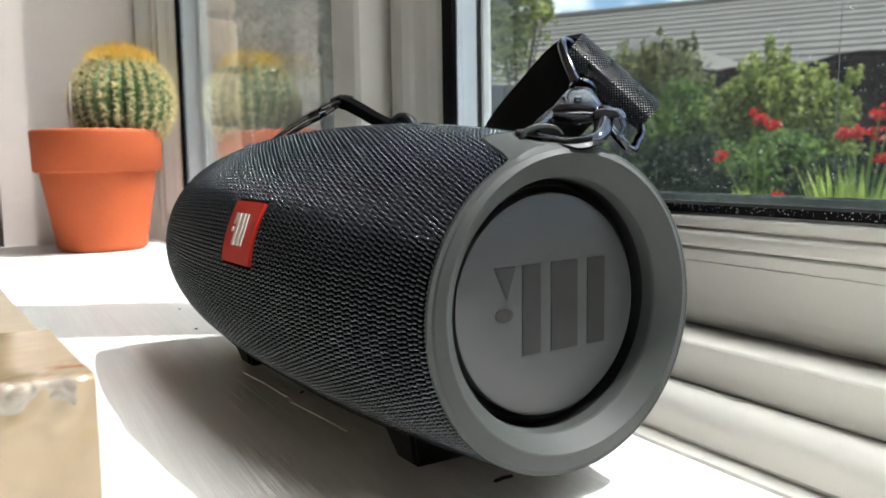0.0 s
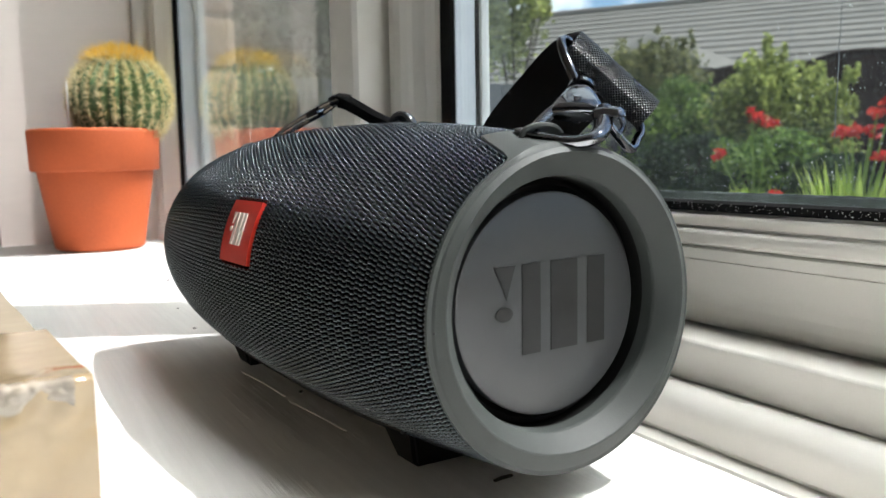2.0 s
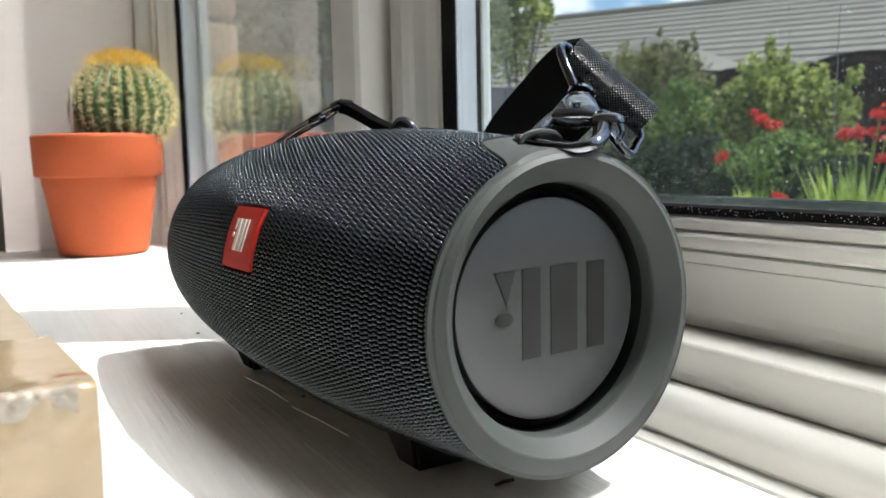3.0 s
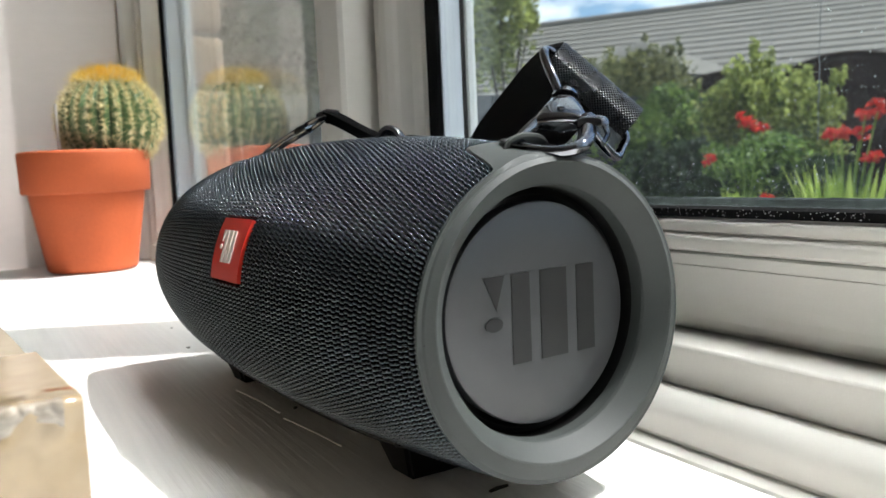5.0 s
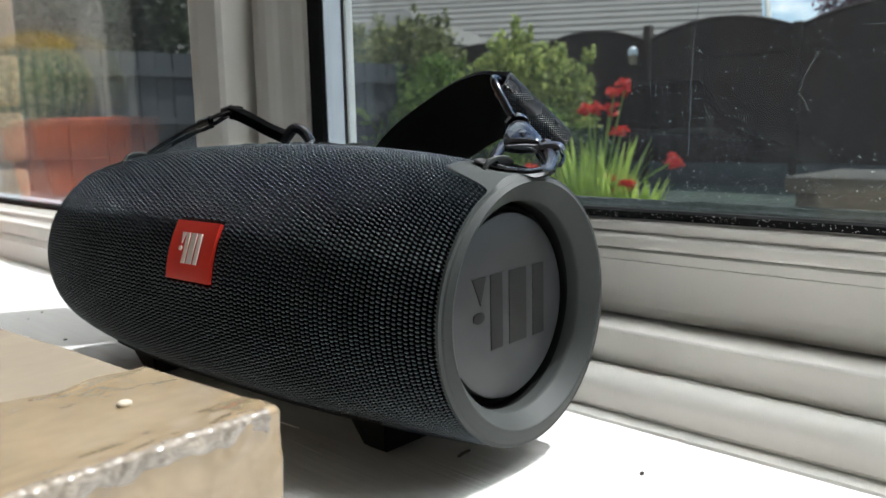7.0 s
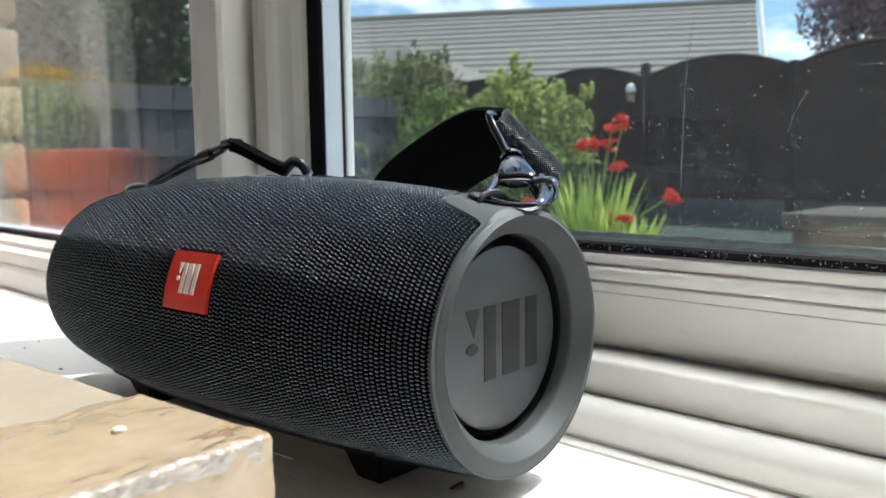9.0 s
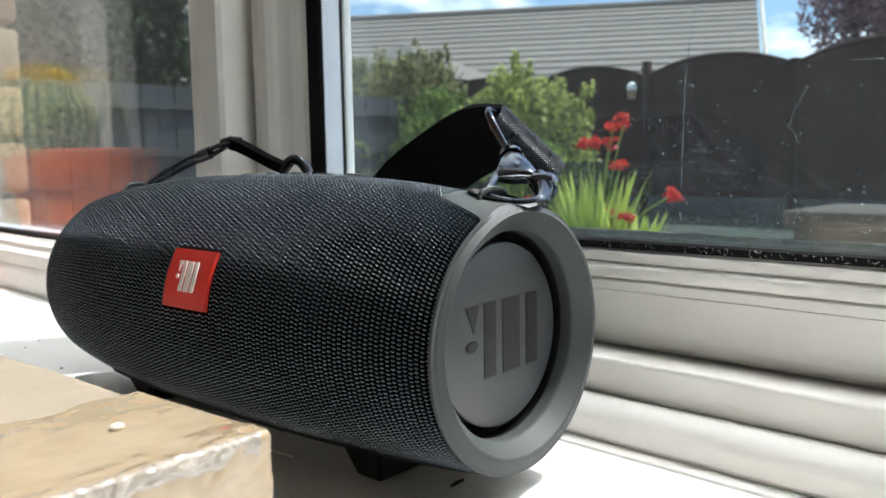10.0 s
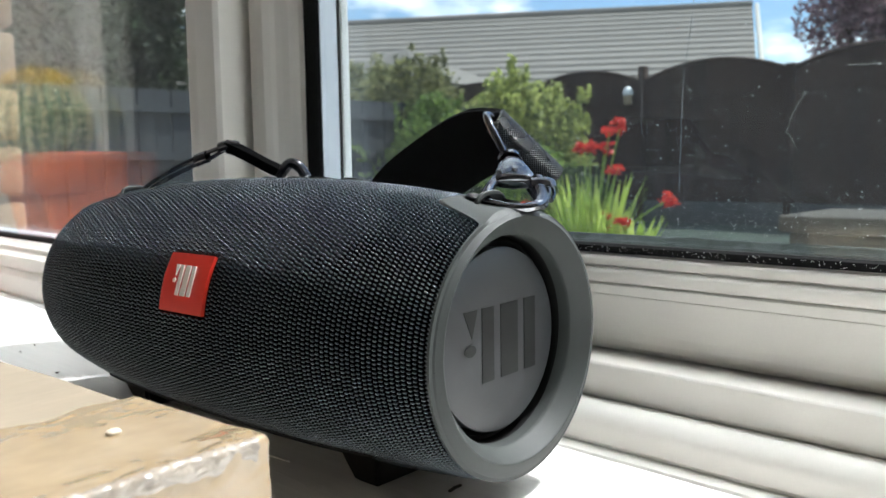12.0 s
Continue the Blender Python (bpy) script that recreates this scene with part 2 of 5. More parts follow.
def part(name, bm, material, parent, label="", smooth=True, crease=35):
    """One mesh, given in world metres, as a child of a thing or of a part."""
    me = finish(name, bm, material, smooth, crease)
    ob = new(name, me)
    ob.parent = parent
    base = Matrix.Identity(4)
    up = parent
    while up is not None:
        base = up.matrix_basis @ base
        up = up.parent
    me.transform(base.inverted())
    if label:
        tagged(ob, label)
    return ob


def setting(name, bm, material, label, category="", smooth=False):
    ob = new(name, finish(name, bm, material, smooth))
    return tagged(ob, label, category, kind="structure")


def solo(name, bm, material, label, category, group="", smooth=True, kind=""):
    ob = new(name, finish(name, bm, material, smooth))
    return tagged(ob, label, category, group, kind)


def box_bm(x0, x1, y0, y1, z0, z1, bevel=0.0, segs=2, bm=None):
    own = bmesh.new()
    bmesh.ops.create_cube(own, size=1, matrix=Matrix.Translation(((x0 + x1) / 2, (y0 + y1) / 2, (z0 + z1) / 2))
                          @ Matrix.Diagonal((x1 - x0, y1 - y0, z1 - z0, 1)))
    if bevel:
        bmesh.ops.bevel(own, geom=own.edges[:], offset=bevel, segments=segs, affect="EDGES", profile=0.5)
    if bm is None:
        return own
    return merge(bm, own)


def merge(bm, other):
    me = bpy.data.meshes.new("tmp")
    other.to_mesh(me)
    other.free()
    bm.from_mesh(me)
    bpy.data.meshes.remove(me)
    return bm


def extrude_profile(points, axis, a0, a1, mitre0=0.0, mitre1=0.0):
    """Sweep a closed profile. axis 'y': points are (x, z), run along y. axis 'z': points are (x, y), run along z."""
    bm = bmesh.new()
    held = []
    for i, (p, q) in enumerate(points):
        p2, q2 = points[(i + 1) % len(points)]
        held.append((p, q))
        d = math.hypot(p2 - p, q2 - q)
        if d > 0.003:
            held += [(p + (p2 - p) * k, q + (q2 - q) * k) for k in (0.0004 / d, 1 - 0.0004 / d)]
    points = held
    rings = []
    for a in (a0, a1):
        ring = []
        for p, q in points:
            ring.append(bm.verts.new((p, a, q) if axis == "y" else (p, q, a)))
        rings.append(ring)
    n = len(points)
    for i in range(n):
        bm.faces.new((rings[0][i], rings[0][(i + 1) % n], rings[1][(i + 1) % n], rings[1][i]))
    bm.faces.new(rings[0][::-1])
    bm.faces.new(rings[1])
    return bm


def arc(cx, cy, r, a0, a1, n=6, ry=None):
    ry = r if ry is None else ry
    return [(cx + r * math.cos(radians(a0 + (a1 - a0) * i / n)), cy + ry * math.sin(radians(a0 + (a1 - a0) * i / n))) for i in range(n + 1)]


def smooth_path(pts, n=8, closed=False):
    pts = [Vector(p) for p in pts]
    out = []
    m = len(pts)
    for i in range(m if closed else m - 1):
        g = (lambda k: pts[k % m]) if closed else (lambda k: pts[min(max(k, 0), m - 1)])
        p0, p1, p2, p3 = g(i - 1), g(i), g(i + 1), g(i + 2)
        for j in range(n):
            t = j / n
            out.append(0.5 * ((2 * p1) + (p2 - p0) * t + (2 * p0 - 5 * p1 + 4 * p2 - p3) * t * t + (3 * p1 - p0 - 3 * p2 + p3) * t ** 3))
    if not closed:
        out.append(pts[-1])
    return out


def tube(pts, r, segs=10, closed=False, flat=1.0, bm=None, r_end=None):
    """Round bar swept along points; flat squashes it."""
    bm = bm or bmesh.new()
    n = len(pts)
    rings = []
    side = None
    for i, p in enumerate(pts):
        a = pts[(i - 1) % n] if closed else pts[max(i - 1, 0)]
        b = pts[(i + 1) % n] if closed else pts[min(i + 1, n - 1)]
        d = (b - a).normalized()
        if side is None:
            side = d.orthogonal().normalized()
        side = (side - d * side.dot(d)).normalized()
        up = d.cross(side)
        rr = r if r_end is None else r + (r_end - r) * i / (n - 1)
        rings.append([bm.verts.new(p + side * rr * math.cos(2 * math.pi * k / segs) + up * rr * flat * math.sin(2 * math.pi * k / segs)) for k in range(segs)])
    for i in range(n if closed else n - 1):
        A, B = rings[i], rings[(i + 1) % n]
        for k in range(segs):
            bm.faces.new((A[k], A[(k + 1) % segs], B[(k + 1) % segs], B[k]))
    if not closed:
        bm.faces.new(rings[0][::-1])
        bm.faces.new(rings[-1])
    return bm


def lathe(profile, segs, centre, bm=None, axis="z"):
    """Revolve (radius, height) pairs about a vertical line."""
    bm = bm or bmesh.new()
    rings = []
    for r, h in profile:
        rings.append([bm.verts.new((centre[0] + r * math.cos(2 * math.pi * k / segs), centre[1] + r * math.sin(2 * math.pi * k / segs), centre[2] + h)) for k in range(segs)])
    for A, B in zip(rings, rings[1:]):
        for k in range(segs):
            bm.faces.new((A[k], A[(k + 1) % segs], B[(k + 1) % segs], B[k]))
    if profile[0][0] > 1e-6:
        bm.faces.new(rings[0][::-1])
    if profile[-1][0] > 1e-6:
        bm.faces.new(rings[-1])
    bmesh.ops.remove_doubles(bm, verts=bm.verts, dist=1e-7)
    return bm


# ---------------------------------------------------------------- room shell
WALL_Y = 1.03
FLOOR_Z = -1.0
TOP_Z = 1.45
RIGHT_Y = -1.3
setting("sill", box_bm(-0.30, 0.135, RIGHT_Y, WALL_Y, -0.028, 0.0, 0.004, 3), SILL_PAINT, "brush-painted white window sill with fine grain streaks", "window sill", True)
sill = bpy.data.objects["sill"]
REVEAL_X = -0.112
ROOM_Y = 2.6
setting("wall_north", box_bm(REVEAL_X, 0.1495, WALL_Y, ROOM_Y, FLOOR_Z, TOP_Z + 0.6), WALL_PAINT, "pale matt painted reveal wall beside the window", "wall")
setting("wall_east", box_bm(0.05, 0.1495, -3.0, WALL_Y, FLOOR_Z - 0.1, -0.0285), ROOM_PAINT, "painted wall below the window sill", "wall")
setting("wall_lintel", box_bm(0.05, 0.1495, -3.0, WALL_Y, TOP_Z, TOP_Z + 0.6), ROOM_PAINT, "painted wall above the window", "wall")
setting("wall_pier", box_bm(0.05, 0.1495, -3.0, RIGHT_Y, 0.0, TOP_Z), ROOM_PAINT, "painted wall beyond the wide pane", "wall")
setting("wall_west", box_bm(-3.9, -3.8, -3.0, ROOM_Y, FLOOR_Z, TOP_Z + 0.6), ROOM_PAINT, "plain painted wall across the room", "wall")
setting("wall_south", box_bm(-3.9, 0.1495, -3.1, -3.0, FLOOR_Z, TOP_Z + 0.6), ROOM_PAINT, "plain painted wall behind the camera", "wall")
setting("wall_end", box_bm(-3.9, REVEAL_X, ROOM_Y, ROOM_Y + 0.1, FLOOR_Z, TOP_Z + 0.6), ROOM_PAINT, "plain painted wall at the end of the room", "wall")
setting("ceiling", box_bm(-3.9, 0.1495, -3.1, ROOM_Y + 0.1, TOP_Z + 0.6, TOP_Z + 0.7), ROOM_PAINT, "plain painted ceiling of the room", "ceiling")
setting("floor", box_bm(-3.9, 0.05, -3.1, ROOM_Y, FLOOR_Z - 0.1, FLOOR_Z), CARPET, "beige carpeted floor of the room", "floor")


# ---------------------------------------------------------------- windows
MULL0, MULL1 = 0.215, 0.305     # clear edges of the mullion
wide = tagged(new("window_1"), "wide white plastic window with double glazing", "window", kind="structure")
narrow = tagged(new("window_2"), "narrow white plastic window beside a brick pier", "window", kind="structure")


def bottom_rail_wide():
    y0, y1 = RIGHT_Y, MULL0 + 0.045
    # low sealing strip on the sill, a rounded trim, a fascia with a nosed ledge, then the frame, bead and gasket
    p = [(0.150, 0.0), (0.094, 0.0), (0.0945, 0.0012), (0.1015, 0.0022), (0.150, 0.0022)]
    part("sealing_strip", extrude_profile(p, "y", y0, y1), UPVC, wide, crease=12)
    p = [(0.150, 0.0022), (0.1022, 0.0022), (0.1014, 0.0040), (0.1012, 0.0080)] + arc(0.1092, 0.0110, 0.0080, 180, 100, 8) + [(0.1120, 0.0196), (0.150, 0.0196)]
    part("rounded_trim", extrude_profile(p, "y", y0, y1), UPVC, wide, crease=12)
    p = [(0.160, 0.0190), (0.1180, 0.0190), (0.1172, 0.0202), (0.1165, 0.0345)] + arc(0.1183, 0.0353, 0.0018, 180, 90, 4) + [(0.160, 0.0374)]
    part("ledge", extrude_profile(p, "y", y0, y1), UPVC, wide, crease=12)
    p = [(0.205, 0.0380), (0.1412, 0.0380), (0.1400, 0.0402), (0.1384, 0.0440), (0.1372, 0.0485), (0.1366, 0.0530), (0.1364, 0.0580), (0.1364, 0.0662), (0.1369, 0.0664), (0.1369, 0.0667),
         (0.1364, 0.0669), (0.1362, 0.0711), (0.1370, 0.0719), (0.205, 0.0719)]
    part("frame_rail", extrude_profile(p, "y", y0, y1), UPVC, wide, crease=12)
    p = [(0.205, 0.0721), (0.1378, 0.0721), (0.1364, 0.0735), (0.1361, 0.0755)] + arc(0.1389, 0.0766, 0.0028, 180, 80, 5) + [(0.1397, 0.0800), (0.1383, 0.0808)] + \
        arc(0.1402, 0.0836, 0.0020, 180, 80, 4) + [(0.1412, 0.0866), (0.1412, 0.082), (0.205, 0.082)]
    part("glazing_bead", extrude_profile(p, "y", y0, y1), UPVC, wide, crease=12)
    p = [(0.1400, 0.0866), (0.1398, 0.0900), (0.1414, 0.0912), (0.1414, 0.0866)]
    part("gasket", extrude_profile(p, "y", y0, 0.2100), GASKET, wide)
    part("spacer_bar", box_bm(0.1457, 0.1580, y0, 0.2100, 0.084, 0.0885), SPACER, wide)
    part("sealant", box_bm(0.1582, 0.1653, y0, 0.2100, 0.084, 0.0890), GASKET, wide)
    p = [(0.1697, 0.0868), (0.1697, 0.0926), (0.1712, 0.0934), (0.1725, 0.0926), (0.1725, 0.0868)]
    part("outer_gasket", extrude_profile(p, "y", y0, 0.2205), SCUM, wide, "dull weathered outer gasket")
    p = [(0.1700, 0.0825), (0.1700, 0.0865), (0.205, 0.0805), (0.230, 0.070), (0.230, 0.03), (0.206, 0.03), (0.206, 0.0780)]
    part("outer_rail", extrude_profile(p, "y", y0, 0.2200), UPVC_OUT, wide)


def glass_pane(x, y0, y1, z0, z1, parent, material):
    ob = part("pane", box_bm(x, x + 0.004, y0, y1, z0, z1), material, parent, smooth=False)
    ob.visible_shadow = False
    return ob


def mullion():
    z0, z1 = 0.0, TOP_Z
    post = tagged(new("window_post"), "white plastic post joining two windows", "window post", kind="structure")
    # room-side stile of the narrow window, then a gap, then the wide window's stepped stile
    p = [(0.150, 0.303), (0.0985, 0.303), (0.0930, 0.2995), (0.0908, 0.2945), (0.0918, 0.2860), (0.0975, 0.2715), (0.1005, 0.2685), (0.150, 0.2685)]
    part("narrow_stile", extrude_profile(p, "z", z0, z1), UPVC, post)
    p = [(0.150, 0.2634), (0.1222, 0.2634), (0.1206, 0.2618), (0.1205, 0.2545), (0.1222, 0.2485), (0.1252, 0.2440), (0.1278, 0.2412), (0.1300, 0.2370), (0.1322, 0.2318),
         (0.1350, 0.2284), (0.1372, 0.2264), (0.1380, 0.2225), (0.150, 0.2225)]
    part("wide_stile", extrude_profile(p, "z", z0, z1), UPVC, post)
    part("post_core", box_bm(0.1265, 0.1495, 0.2636, 0.2683, z0, z1), GASKET, post)
    part("gasket", extrude_profile([(0.1385, 0.2223), (0.1392, 0.2105), (0.1414, 0.2090), (0.1414, 0.2223)], "z", 0.0868, z1), GASKET, post)
    part("spacer_bar", box_bm(0.1457, 0.1600, 0.2108, 0.2222, 0.0868, z1), SPACER, post)
    part("sealant", box_bm(0.1602, 0.1653, 0.2140, 0.2222, 0.0868, z1), GASKET, post)
    part("outer_stile", box_bm(0.1512, 0.1795, 0.2262, 0.338, -0.02, z1, 0.003), UPVC_OUT, post)
    part("outer_bead", box_bm(0.1700, 0.1762, 0.2150, 0.2258, 0.0868, z1, 0.001), UPVC_OUT, post)


def narrow_window():
    y0, y1 = 0.303, WALL_Y
    p = [(0.150, 0.0), (0.091, 0.0), (0.0905, 0.003), (0.0915, 0.021), (0.0945, 0.0245), (0.0955, 0.0262), (0.150, 0.0262)]
    part("frame_rail", extrude_profile(p, "y", y0, y1), UPVC, narrow)
    p = [(0.150, 0.0262), (0.0972, 0.0262), (0.0975, 0.036)] + arc(0.1015, 0.0375, 0.004, 180, 85, 4) + [(0.1055, 0.0445)] + \
        arc(0.1105, 0.0465, 0.004, 180, 85, 4) + [(0.1145, 0.0545), (0.1165, 0.0555), (0.1165, 0.05), (0.150, 0.05)]
    part("glazing_bead", extrude_profile(p, "y", y0, y1), UPVC, narrow)
    part("gasket", extrude_profile([(0.1167, 0.050), (0.1167, 0.0585), (0.1205, 0.0605), (0.1205, 0.050)], "y", y0, 0.948), GASKET, narrow)
    part("spacer_bar", box_bm(0.1245, 0.1440, y0, 0.945, 0.050, 0.062), SPACER, narrow)
    part("outer_rail", box_bm(0.1502, 0.180, 0.338, y1, -0.02, 0.056, 0.003), UPVC_OUT, narrow)
    # far stile, the same mouldings upright
    p = [(0.150, y1 - 0.0005), (0.0735, y1 - 0.0005), (0.0735, 1.018), (0.0790, 1.012), (0.0905, 1.004), (0.0915, 0.990), (0.0955, 0.9865), (0.0965, 0.977), (0.1010, 0.973),
         (0.1055, 0.9685), (0.1095, 0.963), (0.1145, 0.958), (0.1165, 0.954), (0.150, 0.954)]
    part("far_stile", extrude_profile(p, "z", 0.0, TOP_Z), UPVC, narrow)
    part("gasket", extrude_profile([(0.1167, 0.9545), (0.1167, 0.946), (0.1205, 0.944), (0.1205, 0.9545)], "z", 0.056, TOP_Z), GASKET, narrow)
    part("spacer_bar", box_bm(0.1245, 0.1440, 0.936, 0.9535, 0.056, TOP_Z), SPACER, narrow)
    part("outer_stile", box_bm(0.1502, 0.1600, 0.924, y1, 0.0665, TOP_Z, 0.002), UPVC_OUT, narrow)


bottom_rail_wide()
mullion()
narrow_window()
glass_pane(0.1416, RIGHT_Y, 0.2210, 0.0868, TOP_Z, wide, GLASS)
glass_pane(0.1655, RIGHT_Y, 0.2210, 0.0868, TOP_Z, wide, DUSTY_GLASS)
glass_pane(0.1206, 0.303, 0.952, 0.052, TOP_Z, narrow, GLASS)
glass_pane(0.1442, 0.303, 0.952, 0.052, TOP_Z, narrow, DUSTY_GLASS)


# ---------------------------------------------------------------- loudspeaker
SP = pose(0.0304, -0.0555, 0.0633, 0, 0, 3.04)     # front rim centre; own y runs back along the body
LEN = 0.300
speaker = new("bluetooth_speaker")
speaker.matrix_world = SP
tagged(speaker, "black woven-mesh barrel loudspeaker with grey rubber end rings", "speaker")


def radius(s):
    """Radius of the barrel at a distance s behind the front rim."""
    k = min(1.0, abs(2 * s / LEN - 1))
    return 0.0510 + 0.0126 * (1 - k ** 2.3)


def body_point(s, th, lift=0.0):
    """th: degrees from the top, positive towards the room side."""
    r = radius(s) + lift
    a = radians(th)
    c = math.cos(a)
    mid = 1 - abs(2 * s / LEN - 1) ** 2
    squash = (1 - 0.02 * mid) if c > 0 else (1 - 0.10 * mid)
    return Vector((-r * math.sin(a), s, r * c * squash))


def local_part(name, bm, material, parent=None, label="", smooth=True, crease=35):
    bm.transform(SP)
    return part(name, bm, material, parent or speaker, label, smooth, crease)


def collar_edge(th):
    """How far the end ring reaches back over the mesh: a tongue on top, a narrow band elsewhere."""
    d = abs((th + 180) % 360 - 180)
    t = max(0.0, min(1.0, (d - 12) / 14.5))
    t = t * t * (3 - 2 * t)
    return 0.0008 + 0.0290 * (1 - t)


def grille():
    """A dark backing cloth and, over it, staggered cord loops standing proud, a little askew."""
    bm = bmesh.new()
    ns, nt = 90, 144
    grid = [[bm.verts.new(body_point(LEN * i / ns, 360.0 * k / nt, -0.0004)) for k in range(nt)] for i in range(ns + 1)]
    for i in range(ns):
        for k in range(nt):
            bm.faces.new((grid[i][k], grid[i][(k + 1) % nt], grid[i + 1][(k + 1) % nt], grid[i + 1][k]))
    cloth = local_part("grille", bm, BACKING, label="black woven nylon mesh grille")
    rnd = random.Random(21)
    cols, pitch = 212, 0.0024
    step = 360.0 / cols
    rings = ((1.0, 1.0, -0.0006), (0.90, 0.90, 0.00014), (0.54, 0.54, 0.00066))
    n = 6
    verts, faces = [], []
    for i in range(int(LEN / pitch)):
        s = (i + 0.5) * pitch
        for k in range(cols):
            th = (k + 0.30 * (i % 2)) * step
            if min(s, LEN - s) < collar_edge(th) - 0.0004:
                continue
            if 0.1160 < s < 0.1495 and 59.4 < th < 84.2:
                continue
            base = len(verts)
            size = rnd.uniform(0.95, 1.04)
            rise = rnd.uniform(0.9, 1.12)
            for along, over, lift in rings:
                for m in range(n):
                    b = 0.45 * along * size * math.cos(2 * math.pi * m / n)
                    a = 0.45 * over * size * math.sin(2 * math.pi * m / n) - 0.30 * b
                    verts.append(body_point(min(max(s + b * pitch, 0.0), LEN), th + a * step, lift * rise))
            verts.append(body_point(s, th, 0.00080 * rise))
            for r in range(len(rings) - 1):
                p, q = base + r * n, base + (r + 1) * n
                for m in range(n):
                    o = (m + 1) % n
                    faces.append((p + m, p + o, q + o, q + m))
            q, c = base + (len(rings) - 1) * n, base + len(rings) * n
            for m in range(n):
                faces.append((q + m, q + (m + 1) % n, c))
    me = bpy.data.meshes.new("cord_weave")
    me.from_pydata(verts, [], faces)
    bm = bmesh.new()
    bm.from_mesh(me)
    bpy.data.meshes.remove(me)
    tagged(local_part("cord_weave", bm, WEAVE, cloth, "glossy black nylon cord weave", crease=180), kind="stuff")


def collar(front):
    nt, ns = 144, 14
    flip = (lambda v: v) if front else (lambda v: Vector((v.x, LEN - v.y, v.z)))

    def turned(bm, profile):
        """Rings of (radius, depth, rise)."""
        return [[bm.verts.new(flip(Vector((-r * math.sin(2 * math.pi * k / nt), s, rise + r * math.cos(2 * math.pi * k / nt))))) for k in range(nt)] for r, s, rise in profile]

    def skin(bm, rows):
        for A, B in zip(rows, rows[1:]):
            for k in range(nt):
                bm.faces.new((A[k], A[(k + 1) % nt], B[(k + 1) % nt], B[k]))

    bm = bmesh.new()
    rings = turned(bm, [(0.0404, 0.0095, 0.0010), (0.0406, 0.0050, 0.0010), (0.0409, 0.0040, 0.0010), (0.0416, 0.0031, 0.0011), (0.0460, -0.0018, 0.0019),
                        (0.0466, -0.0024, 0.0020), (0.0471, -0.0026, 0.0019), (0.0476, -0.0023, 0.0017), (0.0499, -0.0012, 0.0006), (0.0506, -0.0006, 0.0002)])
    for j in range(1, ns + 1):
        row = []
        for k in range(nt):
            th = 360.0 * k / nt
            e = collar_edge(th)
            s = -0.0004 + (e + 0.0004) * j / ns
            row.append(bm.verts.new(flip(body_point(s, th, (0.0009 if j < ns else 0.0004) if front or abs((th + 180) % 360 - 180) < 32 else -0.0003))))
        rings.append(row)
    rings.append([bm.verts.new(flip(body_point(collar_edge(360.0 * k / nt) + 0.0004, 360.0 * k / nt, -0.0010))) for k in range(nt)])
    skin(bm, rings)
    local_part("end_ring", bm, COLLAR, label="grey rubberised end ring with a strap tongue", crease=14)
    # black roll surround and the moving disc
    bm = bmesh.new()
    skin(bm, turned(bm, [(r, d, 0.0008) for r, d in ((0.0407, 0.0080), (0.0406, 0.0142), (0.0402, 0.0152), (0.0392, 0.0142), (0.0380, 0.0136), (0.0368, 0.0148), (0.0356, 0.0170))]))
    local_part("rubber_surround", bm, RUBBER, label="black rubber roll surround")
    bm = bmesh.new()
    skin(bm, turned(bm, [(r, d, 0.0006) for r, d in ((0.0358, 0.0170), (0.0362, 0.0112), (0.0359, 0.0102), (0.0349, 0.0098), (0.020, 0.0097), (0.0, 0.0097))]))
    bmesh.ops.remove_doubles(bm, verts=bm.verts, dist=1e-6)
    return local_part("radiator_disc", bm, DISC, label="satin dark grey passive radiator disc")


def flat_shape(outline, s, thick, to3):
    bm = bmesh.new()
    a = [bm.verts.new(to3(x, z, s)) for x, z in outline]
    b = [bm.verts.new(to3(x, z, s + thick)) for x, z in outline]
    n = len(outline)
    bm.faces.new(a)
    bm.faces.new(b[::-1])
    for i in range(n):
        bm.faces.new((a[i], a[(i + 1) % n], b[(i + 1) % n], b[i]))
    return bm


def mark_shapes():
    """The printed emblem as plain shapes: a wedge, a dot and three bars, in unit coordinates."""
    dot = [(0.075 + 0.068 * math.cos(t * math.pi / 10), 0.475 + 0.078 * math.sin(t * math.pi / 10)) for t in range(20)]
    return [[(0.0, 1.0), (0.165, 1.0), (0.095, 0.63)], dot,
            [(0.215, 1.0), (0.36, 1.0), (0.36, 0.0), (0.215, 0.0)],
            [(0.445, 1.0), (0.665, 1.0), (0.665, 0.0), (0.445, 0.0)],
            [(0.75, 1.0), (0.90, 1.0), (0.90, 0.0), (0.75, 0.0)]]


